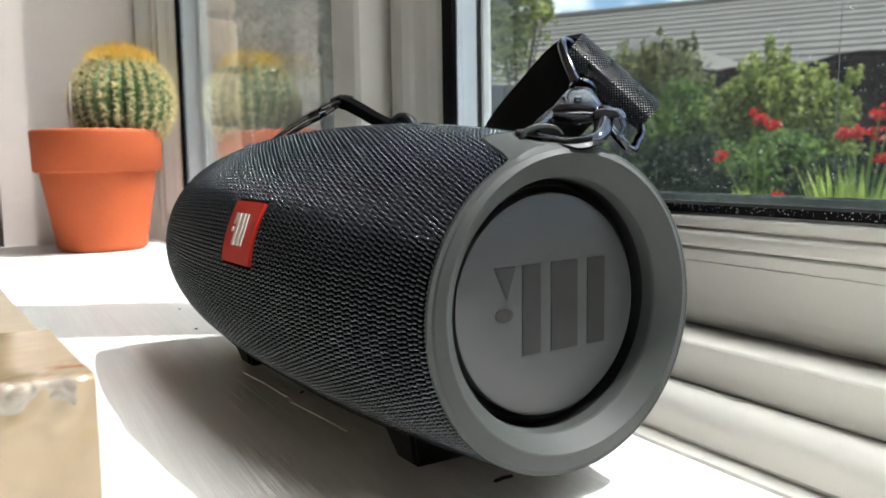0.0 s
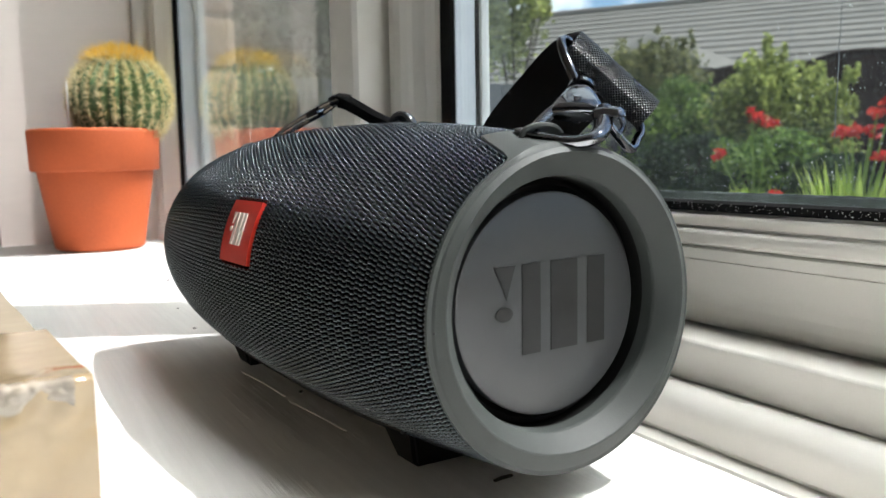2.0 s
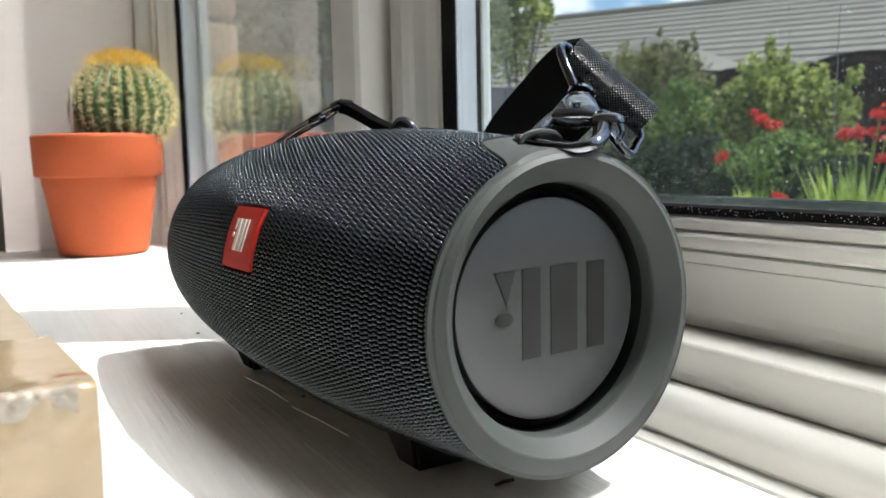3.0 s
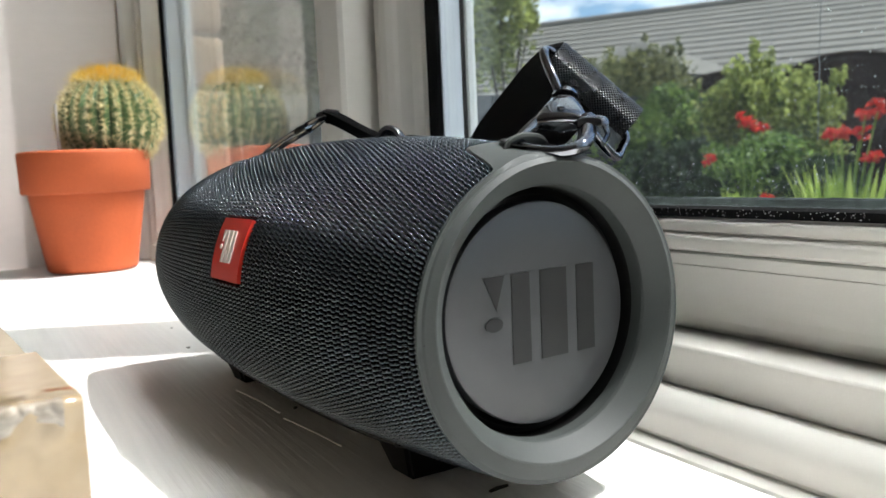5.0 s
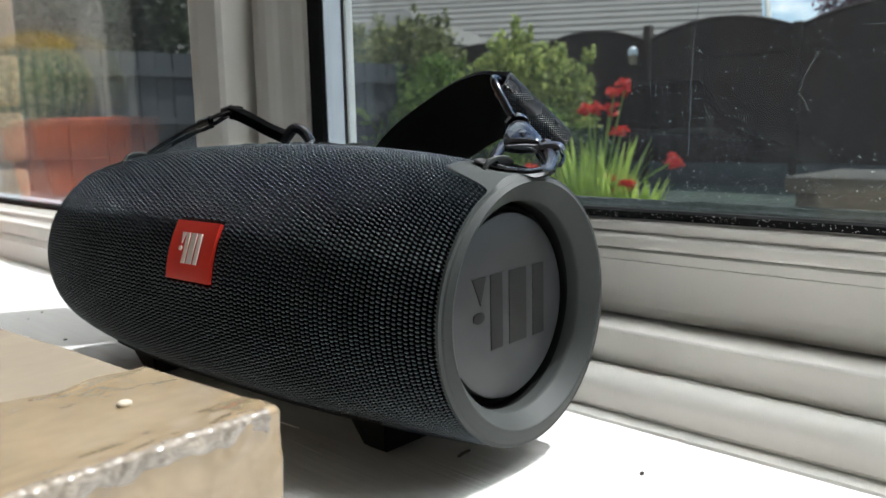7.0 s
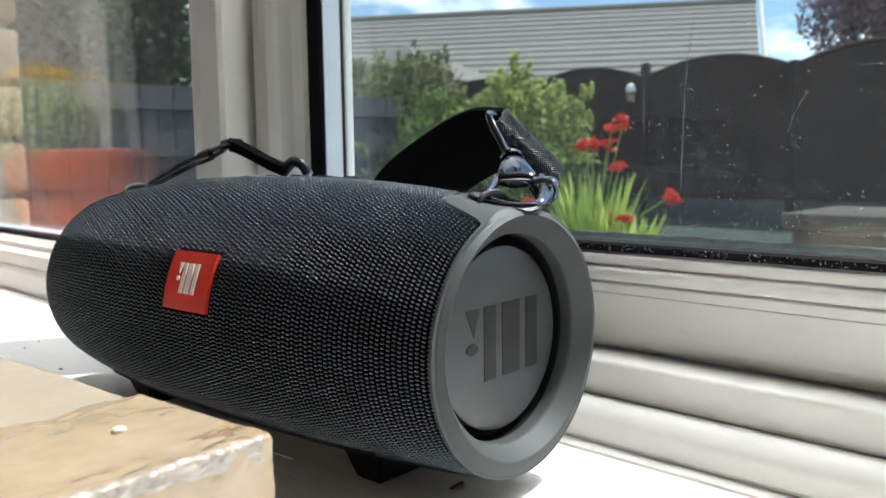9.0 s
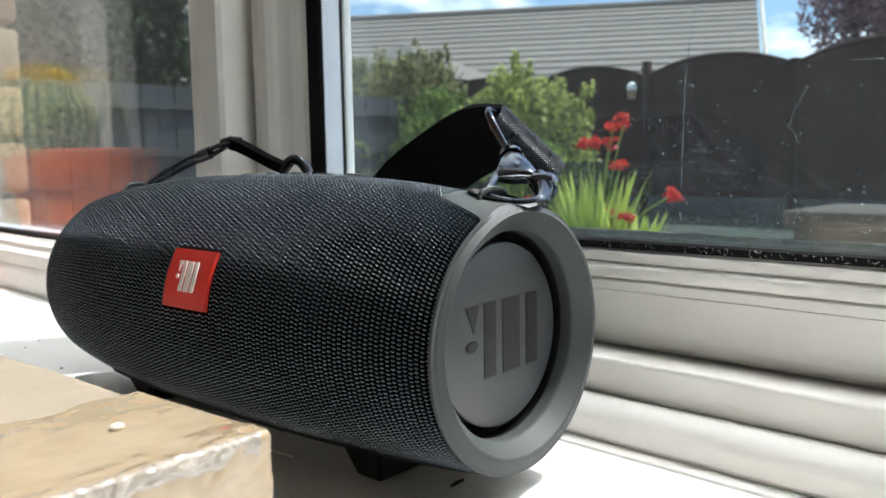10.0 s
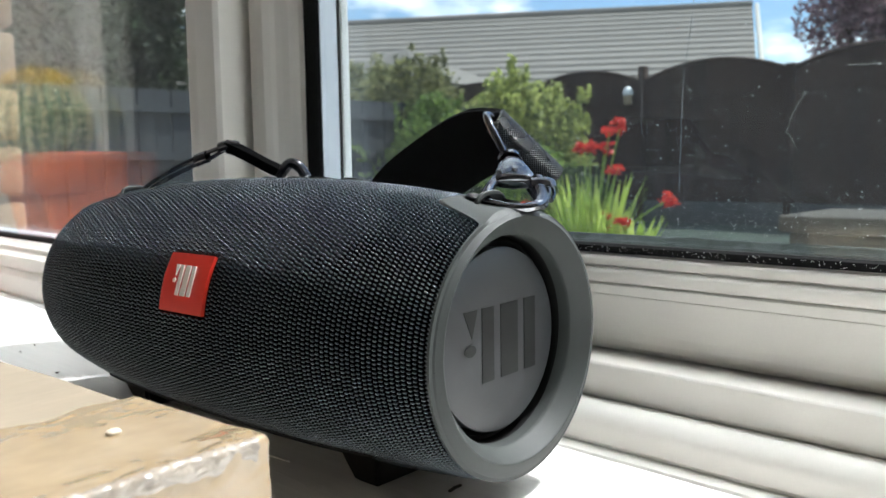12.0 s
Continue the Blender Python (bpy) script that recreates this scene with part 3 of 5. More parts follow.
def badge():
    # curved plate on the room side of the barrel
    bm = bmesh.new()
    s0, s1, t0, t1 = 0.1165, 0.1488, 60.0, 83.5
    n = 8
    top, low = [], []
    for lift, store in ((0.0012, top), (-0.001, low)):
        for i in range(n + 1):
            store.append([bm.verts.new(body_point(s0 + (s1 - s0) * i / n, t0 + (t1 - t0) * j / n, lift)) for j in range(n + 1)])
    for i in range(n):
        for j in range(n):
            bm.faces.new((top[i][j], top[i + 1][j], top[i + 1][j + 1], top[i][j + 1]))
    rim = lambda g: [g[0][j] for j in range(n + 1)] + [g[i][n] for i in range(1, n + 1)] + [g[n][j] for j in range(n - 1, -1, -1)] + [g[i][0] for i in range(n - 1, 0, -1)]
    A, B = rim(top), rim(low)
    for i in range(len(A)):
        bm.faces.new((A[i], A[(i + 1) % len(A)], B[(i + 1) % len(A)], B[i]))
    plate = local_part("badge", bm, BADGE, label="small red badge with pale shapes")
    for shape in mark_shapes():
        def to3(x, z, s):
            return body_point(s1 - 0.0085 - x * 0.0165, t1 - 6.5 - z * 12.0, s)
        local_part("badge_mark", flat_shape(shape, 0.0016, 0.0005, to3), BADGE_MARK, plate, smooth=False)


def feet():
    for s in (0.060, 0.240):
        bm = bmesh.new()
        w, d = 0.026, 0.0125
        z0 = -SP.translation.z
        top = z0 + 0.017
        ring0 = [(-w, s - d * 0.55, z0 + 0.001), (w, s - d * 0.55, z0 + 0.001), (w, s + d * 0.55, z0 + 0.001), (-w, s + d * 0.55, z0 + 0.001)]
        ring1 = [(-w - 0.005, s - d, top), (w + 0.005, s - d, top), (w + 0.005, s + d, top), (-w - 0.005, s + d, top)]
        A = [bm.verts.new(p) for p in ring0]
        B = [bm.verts.new(p) for p in ring1]
        bm.faces.new(A[::-1])
        bm.faces.new(B)
        for i in range(4):
            bm.faces.new((A[i], A[(i + 1) % 4], B[(i + 1) % 4], B[i]))
        bmesh.ops.bevel(bm, geom=bm.edges[:], offset=0.0015, segments=2, affect="EDGES")
        local_part("foot", bm, RUBBER, label="black rubber foot")
    # base strip between the feet
    for th in (143.0, -143.0):
        pts = [body_point(0.045 + 0.21 * i / 30, th, 0.0006) for i in range(31)]
        local_part("base_seam", tube(pts, 0.0011, 8), RUBBER)


def top_details():
    # oval slot in the tongue with a bracket across it
    for end in (0, 1):
        f = (lambda s: s) if end == 0 else (lambda s: LEN - s)
        bm = bmesh.new()
        n = 32
        rows = []
        for scale, lift in ((1.0, 0.0019), (0.93, 0.0023), (0.85, 0.0012), (0.8, 0.0004), (0.0, 0.0002)):
            rows.append([bm.verts.new(body_point(f(0.0125 + 0.0125 * scale * math.cos(2 * math.pi * k / n)),
                                                 7.5 * scale * math.sin(2 * math.pi * k / n), lift)) for k in range(n)])
        for A, B in zip(rows, rows[1:]):
            for k in range(n):
                bm.faces.new((A[k], A[(k + 1) % n], B[(k + 1) % n], B[k]))
        bmesh.ops.remove_doubles(bm, verts=bm.verts, dist=1e-6)
        local_part("strap_slot", bm, RUBBER, label="dark oval strap slot")
        pts = smooth_path([body_point(f(0.0150), 9.0, -0.002), body_point(f(0.0142), 6.0, 0.0024), body_point(f(0.0138), 0.0, 0.0034),
                           body_point(f(0.0142), -6.0, 0.0024), body_point(f(0.0150), -9.0, -0.002)], 6)
        local_part("strap_bracket", tube(pts, 0.0024, 10, flat=0.55), COLLAR, label="grey bracket across the slot")
    # control strip on top
    bm = bmesh.new()
    n = 24
    rows = []
    for th, lift in ((-6.5, 0.0004), (-6.0, 0.0013), (6.0, 0.0013), (6.5, 0.0004)):
        rows.append([bm.verts.new(body_point(0.095 + 0.11 * i / n, th - 14, lift)) for i in range(n + 1)])
    for A, B in zip(rows, rows[1:]):
        for i in range(n):
            bm.faces.new((A[i], A[i + 1], B[i + 1], B[i]))
    strip = local_part("control_strip", bm, COLLAR, label="raised grey strip of buttons")
    for i in range(5):
        s = 0.108 + 0.021 * i
        pts = [body_point(s + 0.0055 * math.cos(t * math.pi / 8), -14 + 3.6 * math.sin(t * math.pi / 8), 0.0016) for t in range(16)]
        local_part("button", tube(pts, 0.0008, 6, closed=True), RUBBER, strip)
    # parting line of the ring
    pts = [Vector((-0.0518 + 0.0020 * (1 - i / 6), 0.0008 - 0.0019 * (1 - i / 6), -0.001)) for i in range(7)]
    local_part("parting_line", tube(pts, 0.00018, 5), RUBBER)


grille()
front_disc = collar(True)
collar(False)
for shape in mark_shapes():
    def to_disc(x, z, s):
        return Vector((-0.0220 + x * 0.0500, s, -0.0148 + z * 0.0290 + 0.0010 * x))
    local_part("disc_mark", flat_shape(shape, 0.00945, 0.0003, to_disc), DISC_MARK, front_disc, smooth=False)
badge()
feet()
top_details()


# ---------------------------------------------------------------- carrying strap with two clips
def band(path, widths, thick, uvscale=1.0):
    """Webbing along centre points, with the vector across the band at each one."""
    bm = bmesh.new()
    uv = bm.loops.layers.uv.new("UVMap")
    rows = []
    dist = 0.0
    for i, (p, w) in enumerate(zip(path, widths)):
        d = (path[min(i + 1, len(path) - 1)] - path[max(i - 1, 0)]).normalized()
        if i:
            dist += (p - path[i - 1]).length
        nrm = d.cross(w).normalized() * thick / 2
        m = 8
        top = [bm.verts.new(p + w * (k / m - 0.5) + nrm) for k in range(m + 1)]
        low = [bm.verts.new(p + w * (k / m - 0.5) - nrm) for k in range(m, -1, -1)]
        rows.append((top + low, dist, w.length, m))
    n = len(rows[0][0])
    for (A, da, wl, m), (B, db, _, _) in zip(rows, rows[1:]):
        for k in range(n):
            f = bm.faces.new((A[k], A[(k + 1) % n], B[(k + 1) % n], B[k]))
            u0, u1 = wl * k / m, wl * (k + 1) / m
            for loop, val in zip(f.loops, ((u0, da), (u1, da), (u1, db), (u0, db))):
                loop[uv].uv = val
    bm.faces.new(rows[0][0][::-1])
    bm.faces.new(rows[-1][0])
    return bm


strap = thing("shoulder_strap", (0.06, -0.02, 0.126), "black webbing shoulder strap with dark chrome clips on the loudspeaker", "strap")


def near_clip():
    A, B = Vector((0.0610, -0.0165, 0.1508)), Vector((0.0850, -0.0300, 0.1258))     # ends of the rolled webbing
    w = B - A
    mid = (A + B) / 2
    ax = w.normalized()
    # loop of webbing rolled round the bar, then down behind the loudspeaker
    out = Vector((-0.55, -0.62, 0.0))
    out = (out - ax * out.dot(ax)).normalized()
    up = ax.cross(out).normalized()
    if up.z < 0:
        up = -up
    r = 0.0066
    pts, ws = [], []
    for k in range(13):
        a = radians(-40 + 130 * k / 12)
        pts.append(mid + out * r * math.cos(a) + up * r * math.sin(a) - up * 0.002)
        ws.append(w)
    last = pts[-1]
    upper = smooth_path([last - w / 2, Vector((0.0745, 0.012, 0.1560)), Vector((0.0870, 0.051, 0.1480)), Vector((0.0965, 0.101, 0.1270)), Vector((0.1000, 0.140, 0.090)), Vector((0.0980, 0.165, 0.045))], 7)
    lower = smooth_path([last + w / 2, Vector((0.0985, 0.008, 0.1290)), Vector((0.1080, 0.045, 0.1170)), Vector((0.1120, 0.090, 0.0930)), Vector((0.1100, 0.125, 0.065)), Vector((0.1010, 0.150, 0.030))], 7)
    for p, q in list(zip(upper, lower))[1:]:
        pts.append((p + q) / 2)
        ws.append(q - p)
    part("webbing_fold", band(pts[:13], ws[:13], 0.0022), WEB_FOLD, strap, "shiny ribbed fold of the webbing round the bar")
    part("webbing", band(pts[12:], ws[12:], 0.0022), WEBBING, strap, "ribbed black nylon webbing")
    # wire loop through the roll
    n1, n2 = Vector((0.0538, -0.0300, 0.1335)), Vector((0.0560, -0.0322, 0.1318))
    loop = smooth_path([n1, Vector((0.0538, -0.0245, 0.1420)), Vector((0.0552, -0.0185, 0.1495)), Vector((0.0585, -0.0150, 0.1522)), Vector((0.0625, -0.0155, 0.1505)), mid + Vector((-0.001, 0.002, 0.001)),
                        Vector((0.0828, -0.0275, 0.1220)), Vector((0.0803, -0.0293, 0.1160)), Vector((0.0755, -0.0313, 0.1132)), Vector((0.0660, -0.0335, 0.1195)), n2], 7)
    part("wire_loop", tube(loop, 0.0017, 12), CHROME, strap, "dark chrome wire loop")
    # swivel neck and collar
    nk = Vector((0.0545, -0.0305, 0.1330))
    sl, sr = Vector((0.0372, -0.0375, 0.1258)), Vector((0.0470, -0.0500, 0.1240))     # shoulders of the hook
    mid_s = (sl + sr) / 2
    d = (mid_s - nk).normalized()
    swivel = part("swivel", tube([nk - d * 0.0030, nk - d * 0.0022, nk - d * 0.0008, nk + d * 0.0010], 0.0034, 16), CHROME, strap, "turning swivel barrel")
    part("collar", tube([nk + d * k for k in (0.0002, 0.0007, 0.0024, 0.0030)], 0.0052, 20), CHROME, swivel)
    # flared body from the neck to the shoulders
    bm = bmesh.new()
    across = (sr - sl).normalized()
    across = (across - d * across.dot(d)).normalized()
    depth = d.cross(across)
    rows = []
    reach = (mid_s - nk).length
    for u, wide_r, thick_r in ((0.18, 0.0040, 0.0036), (0.24, 0.0047, 0.0040), (0.40, 0.0056, 0.0043), (0.62, 0.0070, 0.0042), (0.82, 0.0080, 0.0038), (0.98, 0.0084, 0.0034),
                               (1.06, 0.0083, 0.0029), (1.10, 0.0076, 0.0020)):
        c = nk + d * reach * u
        rows.append([bm.verts.new(c + across * wide_r * math.copysign(abs(math.cos(2 * math.pi * k / 28)) ** 0.75, math.cos(2 * math.pi * k / 28))
                                  + depth * thick_r * math.copysign(abs(math.sin(2 * math.pi * k / 28)) ** 0.75, math.sin(2 * math.pi * k / 28))) for k in range(28)])
    for A1, B1 in zip(rows, rows[1:]):
        for k in range(28):
            bm.faces.new((A1[k], A1[(k + 1) % 28], B1[(k + 1) % 28], B1[k]))
    bm.faces.new(rows[0][::-1])
    bm.faces.new(rows[-1])
    part("hook_body", bm, CHROME, strap, "flared chrome body of the snap hook", crease=50)
    # curved arm, the bar through the bracket, and the spring gate
    arm = smooth_path([sr - d * 0.002, sr + Vector((-0.0008, -0.0022, -0.0020)), Vector((0.0412, -0.0570, 0.1180)), Vector((0.0362, -0.0585, 0.1158)), Vector((0.0305, -0.0555, 0.1150)),
                       Vector((0.0272, -0.0500, 0.1160)), Vector((0.0266, -0.0430, 0.1175))], 6)
    part("hook_arm", tube(arm, 0.0036, 14, flat=0.8, r_end=0.0019), CHROME, strap, "curved arm of the snap hook")
    part("hook_gate", tube(smooth_path([sl + across * 0.0008, Vector((0.0332, -0.0388, 0.1230)), Vector((0.0286, -0.0402, 0.1197)), Vector((0.0268, -0.0425, 0.1178))], 5), 0.0020, 12), CHROME, strap,
         "straight spring gate of the hook")
    part("rivet", tube([mid_s + depth * 0.0030 - d * 0.003, mid_s + depth * 0.0047 - d * 0.003], 0.0013, 12), CHROME, strap)
    part("rivet", tube([mid_s - depth * 0.0030 - d * 0.003, mid_s - depth * 0.0047 - d * 0.003], 0.0013, 12), CHROME, strap)
    # thumb lever and its spring tab
    part("thumb_lever", tube(smooth_path([Vector((0.0445, -0.0500, 0.1242)), Vector((0.0468, -0.0530, 0.1246)), Vector((0.0480, -0.0562, 0.1240)), Vector((0.0481, -0.0568, 0.1228))], 4), 0.0027, 12, flat=0.45), CHROME, strap,
         "small thumb lever")
    part("spring_tab", tube(smooth_path([Vector((0.0500, -0.0555, 0.1232)), Vector((0.0512, -0.0560, 0.1200)), Vector((0.0490, -0.0560, 0.1170))], 4), 0.0018, 10, flat=0.5), CHROME, strap)


def far_clip():
    # hook on the far tongue, a short thick loop of webbing up to the wire
    tab = smooth_path([Vector((0.0790, 0.1440, 0.1255)), Vector((0.0770, 0.1475, 0.1315)), Vector((0.0735, 0.1510, 0.1335)), Vector((0.0705, 0.1535, 0.1300)), Vector((0.0690, 0.1560, 0.1262))], 5)
    part("hook_body", tube(tab, 0.0040, 12, flat=0.8), RUBBER_GLOSS, strap, "glossy black body of the far hook")
    path = smooth_path([Vector((0.0700, 0.1545, 0.1285)), Vector((0.0640, 0.1620, 0.1330)), Vector((0.0580, 0.1700, 0.1385)), Vector((0.0530, 0.1775, 0.1428)), Vector((0.0500, 0.1812, 0.1440))], 5)
    part("webbing", band(path, [Vector((0.0024, 0.0024, -0.0060))] * len(path), 0.0046), WEBBING, strap)
    k = [Vector((0.0555, 0.1765, 0.1440)), Vector((0.0510, 0.1800, 0.1448)), Vector((0.0470, 0.1840, 0.1432))]
    part("swivel", tube(smooth_path(k, 4), 0.0030, 12), CHROME, strap)
    for dz, dy in ((0.0, 0.0), (-0.0040, 0.002)):
        wpts = smooth_path([Vector((0.0500, 0.1805 + dy, 0.1445 + dz * 0.5)), Vector((0.0455, 0.1875 + dy, 0.1420 + dz)), Vector((0.0405, 0.1950 + dy, 0.1385 + dz)),
                            Vector((0.0330, 0.2080 + dy, 0.1325 + dz)), Vector((0.0260, 0.2230 + dy, 0.1250 + dz)), Vector((0.0215, 0.2330 + dy, 0.1190 + dz))], 6)
        part("wire_loop", tube(wpts, 0.0014, 8), CHROME, strap)
    sl = Vector((0.0412, 0.1940, 0.1372))
    part("slider", tube([sl + Vector((-0.002, 0.003, -0.0012)), sl, sl + Vector((0.002, -0.003, 0.0012))], 0.0044, 12, flat=0.8), CHROME, strap)


near_clip()
far_clip()


# ---------------------------------------------------------------- parcel
def parcel():
    top, x1, y0 = 0.0712, -0.1118, -0.0968
    turn = 4.9
    m = pose(x1, y0, 0, 0, 0, turn)
    p = thing("cardboard_box", (x1 - 0.06, y0 + 0.1, 0), "battered brown cardboard box sealed with shiny parcel tape", "box", turn=turn)
    L, W = 0.36, 0.125

    def sheet(pts_u, pts_v, fn):
        bm = bmesh.new()
        g = [[bm.verts.new(fn(u, v)) for v in pts_v] for u in pts_u]
        for i in range(len(pts_u) - 1):
            for j in range(len(pts_v) - 1):
                bm.faces.new((g[i][j], g[i + 1][j], g[i + 1][j + 1], g[i][j + 1]))
        return bm

    bm = box_bm(-W, 0, 0, L, 0.0, top, 0.0)
    bmesh.ops.subdivide_edges(bm, edges=bm.edges[:], cuts=22, use_grid_fill=True)
    bmesh.ops.bevel(bm, geom=[e for e in bm.edges if len(e.link_faces) == 2 and e.calc_face_angle() > 0.5], offset=0.0014, segments=3, affect="EDGES")
    for v in bm.verts:
        q = v.co * 26
        v.co += Vector((noise.noise(q), noise.noise(q + Vector((9, 0, 0))), noise.noise(q + Vector((0, 9, 0))))) * 0.0007
        if v.co.z < 0.004:
            v.co.z = max(v.co.z, 0.0004)
    bm.transform(m)
    part("carton", bm, CARD, p)

    # tape folded over the near edge of the lid, crumpled along the fold
    def tape(u, v):
        # u along the edge, v from the lid over the fold and down the face
        q = Vector((u * 45 + v * 60, v * 48 - u * 20, 0))
        ridge = (1 - abs(noise.noise(q)) * 2.0) * 0.0014 + (1 - abs(noise.noise(q * 2.3)) * 2.0) * 0.0006
        crumple = max(0.0, ridge) + 0.0003 * abs(noise.noise(q * 5))
        x = -W + u
        near = math.exp(-((v - 0.063) / 0.010) ** 2) * (0.25 + 1.3 * abs(noise.noise(Vector((u * 38, 7, 0)))))
        if v < 0.060:
            return Vector((x, 0.060 - v - 0.0010 - crumple * 0.5 * near, top + 0.0010 + crumple * (0.05 + 0.9 * near)))
        return Vector((x, -0.0018 - crumple * (0.22 + 1.0 * near), top + 0.0010 - (v - 0.060) + crumple * 0.4 * near))
    us = [0.001 + (W - 0.0004) * i / 190 for i in range(191)]
    vs = [0.006 + 0.112 * j / 150 for j in range(151)]
    bm = sheet(us, vs, tape)
    for v in bm.verts:
        if v.co.y > 0.050:
            v.co.y += 0.009 * noise.noise(Vector((v.co.x * 60, 1.0, 0)))
    bm.transform(m)
    part("parcel_tape", bm, TAPE, p, "shiny crumpled brown parcel tape", crease=180)
    # silvery band of crushed tape along the fold, ragged above and below
    def crease(u, v):
        rag = 0.55 + 0.75 * abs(noise.noise(Vector((u * 60, 5, 0)))) + 0.35 * noise.noise(Vector((u * 210, 6, 0)))
        w = (v - 0.3) * 0.0095 * max(0.25, rag)
        q = Vector((u * 260 + w * 180, w * 420 - u * 90, 4.0))
        h = abs(noise.noise(q)) * 0.0011 + abs(noise.noise(q * 2.3)) * 0.0007
        edge = math.sin(math.pi * v) ** 0.5
        if w < 0:
            return Vector((-W + u, -0.0024 - w, top + 0.0012 + (0.0006 + h) * edge))
        return Vector((-W + u, -0.0022 - (0.0010 + h) * edge, top + 0.0012 + 0.0006 * (1 - v) - w))
    us = [0.003 + (W - 0.006) * i / 300 for i in range(301)]
    vs = [j / 26 for j in range(27)]
    bm = sheet(us, vs, crease)
    bm.transform(m)
    part("tape_crease", bm, CLEAR_TAPE, p, "silvery crumpled edge of clear tape", crease=180)
    # pale blob stuck under the tape
    bm = bmesh.new()
    bmesh.ops.create_icosphere(bm, subdivisions=3, radius=0.0014, matrix=m @ pose(-0.0194, 0.0275, top + 0.0016) @ Matrix.Diagonal((1.3, 1.0, 0.6, 1)))
    part("glue_blob", bm, GLUE, p, "pale lump under the tape")


parcel()


# ---------------------------------------------------------------- cactus in its pot
def cactus():
    cx, cy = 0.002, 0.912
    pot = thing("plant_pot", (cx, cy, 0), "orange terracotta flower pot with a thick rim", "flower pot")
    prof = [(0.0, 0.001), (0.050, 0.0008), (0.0545, 0.003), (0.0560, 0.008), (0.0705, 0.098), (0.0710, 0.1015), (0.0765, 0.1020), (0.0785, 0.1040), (0.0800, 0.150), (0.0800, 0.1530),
            (0.0780, 0.1550), (0.0745, 0.1552), (0.0725, 0.1530), (0.0705, 0.140), (0.0, 0.140)]
    bm = lathe(prof, 72, (cx, cy, 0))
    part("body", bm, TERRACOTTA, pot, crease=50)
    part("soil", lathe([(0.0, 0.1455), (0.04, 0.146), (0.0705, 0.1432)], 40, (cx, cy, 0)), SOIL, pot)
    c = Vector((0.036, 0.905, 0.192))
    R, ribs = 0.0625, 24
    plant = thing("cactus", (c.x, c.y, 0.146), "round green ribbed cactus with yellow spines in the pot", "cactus")
    bm = bmesh.new()
    bmesh.ops.create_uvsphere(bm, u_segments=ribs * 8, v_segments=48, radius=1.0)
    for v in bm.verts:
        d = v.co.normalized()
        az = math.atan2(d.y, d.x)
        ring = math.hypot(d.x, d.y)
        rib = abs(math.cos(az * ribs / 2)) ** 0.8
        r = R * (1 - 0.15 * ring ** 0.7 * (1 - rib))
        z = d.z * (0.98 - (0.10 if d.z > 0.93 else 0.0) * (d.z - 0.93) / 0.07)
        v.co = c + Vector((d.x * r, d.y * r, z * R))
    part("stem", bm, CACTUS, plant, crease=80)
    rnd = random.Random(7)

    def spines(bm, p, d, count, length, width, spread):
        for _ in range(count):
            q = Vector((rnd.gauss(0, spread), rnd.gauss(0, spread), rnd.gauss(0, spread)))
            e = (d + q).normalized() * length * rnd.uniform(0.6, 1.2)
            s = e.orthogonal().normalized() * width
            t = e.cross(s).normalized() * width
            a = [bm.verts.new(p + s), bm.verts.new(p - s * 0.5 + t), bm.verts.new(p - s * 0.5 - t)]
            tip = bm.verts.new(p + e)
            for i in range(3):
                bm.faces.new((a[i], a[(i + 1) % 3], tip))
    bm = bmesh.new()
    for k in range(ribs):
        az = 2 * math.pi * k / ribs
        for j in range(22):
            el = radians(-48 + 126 * j / 21 + rnd.uniform(-2, 2))
            d = Vector((math.cos(az) * math.cos(el), math.sin(az) * math.cos(el), math.sin(el)))
            spines(bm, c + d * R * 0.985, d, 17, 0.0115, 0.00058, 0.95)
    tagged(part("spine_cover", bm, SPINE, plant, "straw-yellow spines along the ribs", smooth=False), kind="stuff")
    bm = bmesh.new()
    for _ in range(520):
        a, q = rnd.uniform(0, 2 * math.pi), math.sqrt(rnd.random()) * 0.62
        d = Vector((math.cos(a) * q, math.sin(a) * q, math.sqrt(1 - q * q)))
        spines(bm, c + d * R * 0.97, d, 3, 0.019, 0.00042, 0.42)
    part("crown_wool", bm, WOOL, plant, "golden spines crowding the crown", smooth=False)
    solo("plant_label", box_bm(-0.030, -0.0285, 0.880, 0.896, 0.1435, 0.214, 0.0005), TAG, "white plastic plant label stuck in the pot", "label")


cactus()


# ---------------------------------------------------------------- specks and marks on the sill
RIDGE = ((-0.0137, 0.1678), (-0.0102, 0.1408), (-0.0087, 0.1129), (-0.0096, 0.1027), (-0.0060, 0.0785), (-0.0031, 0.0509))


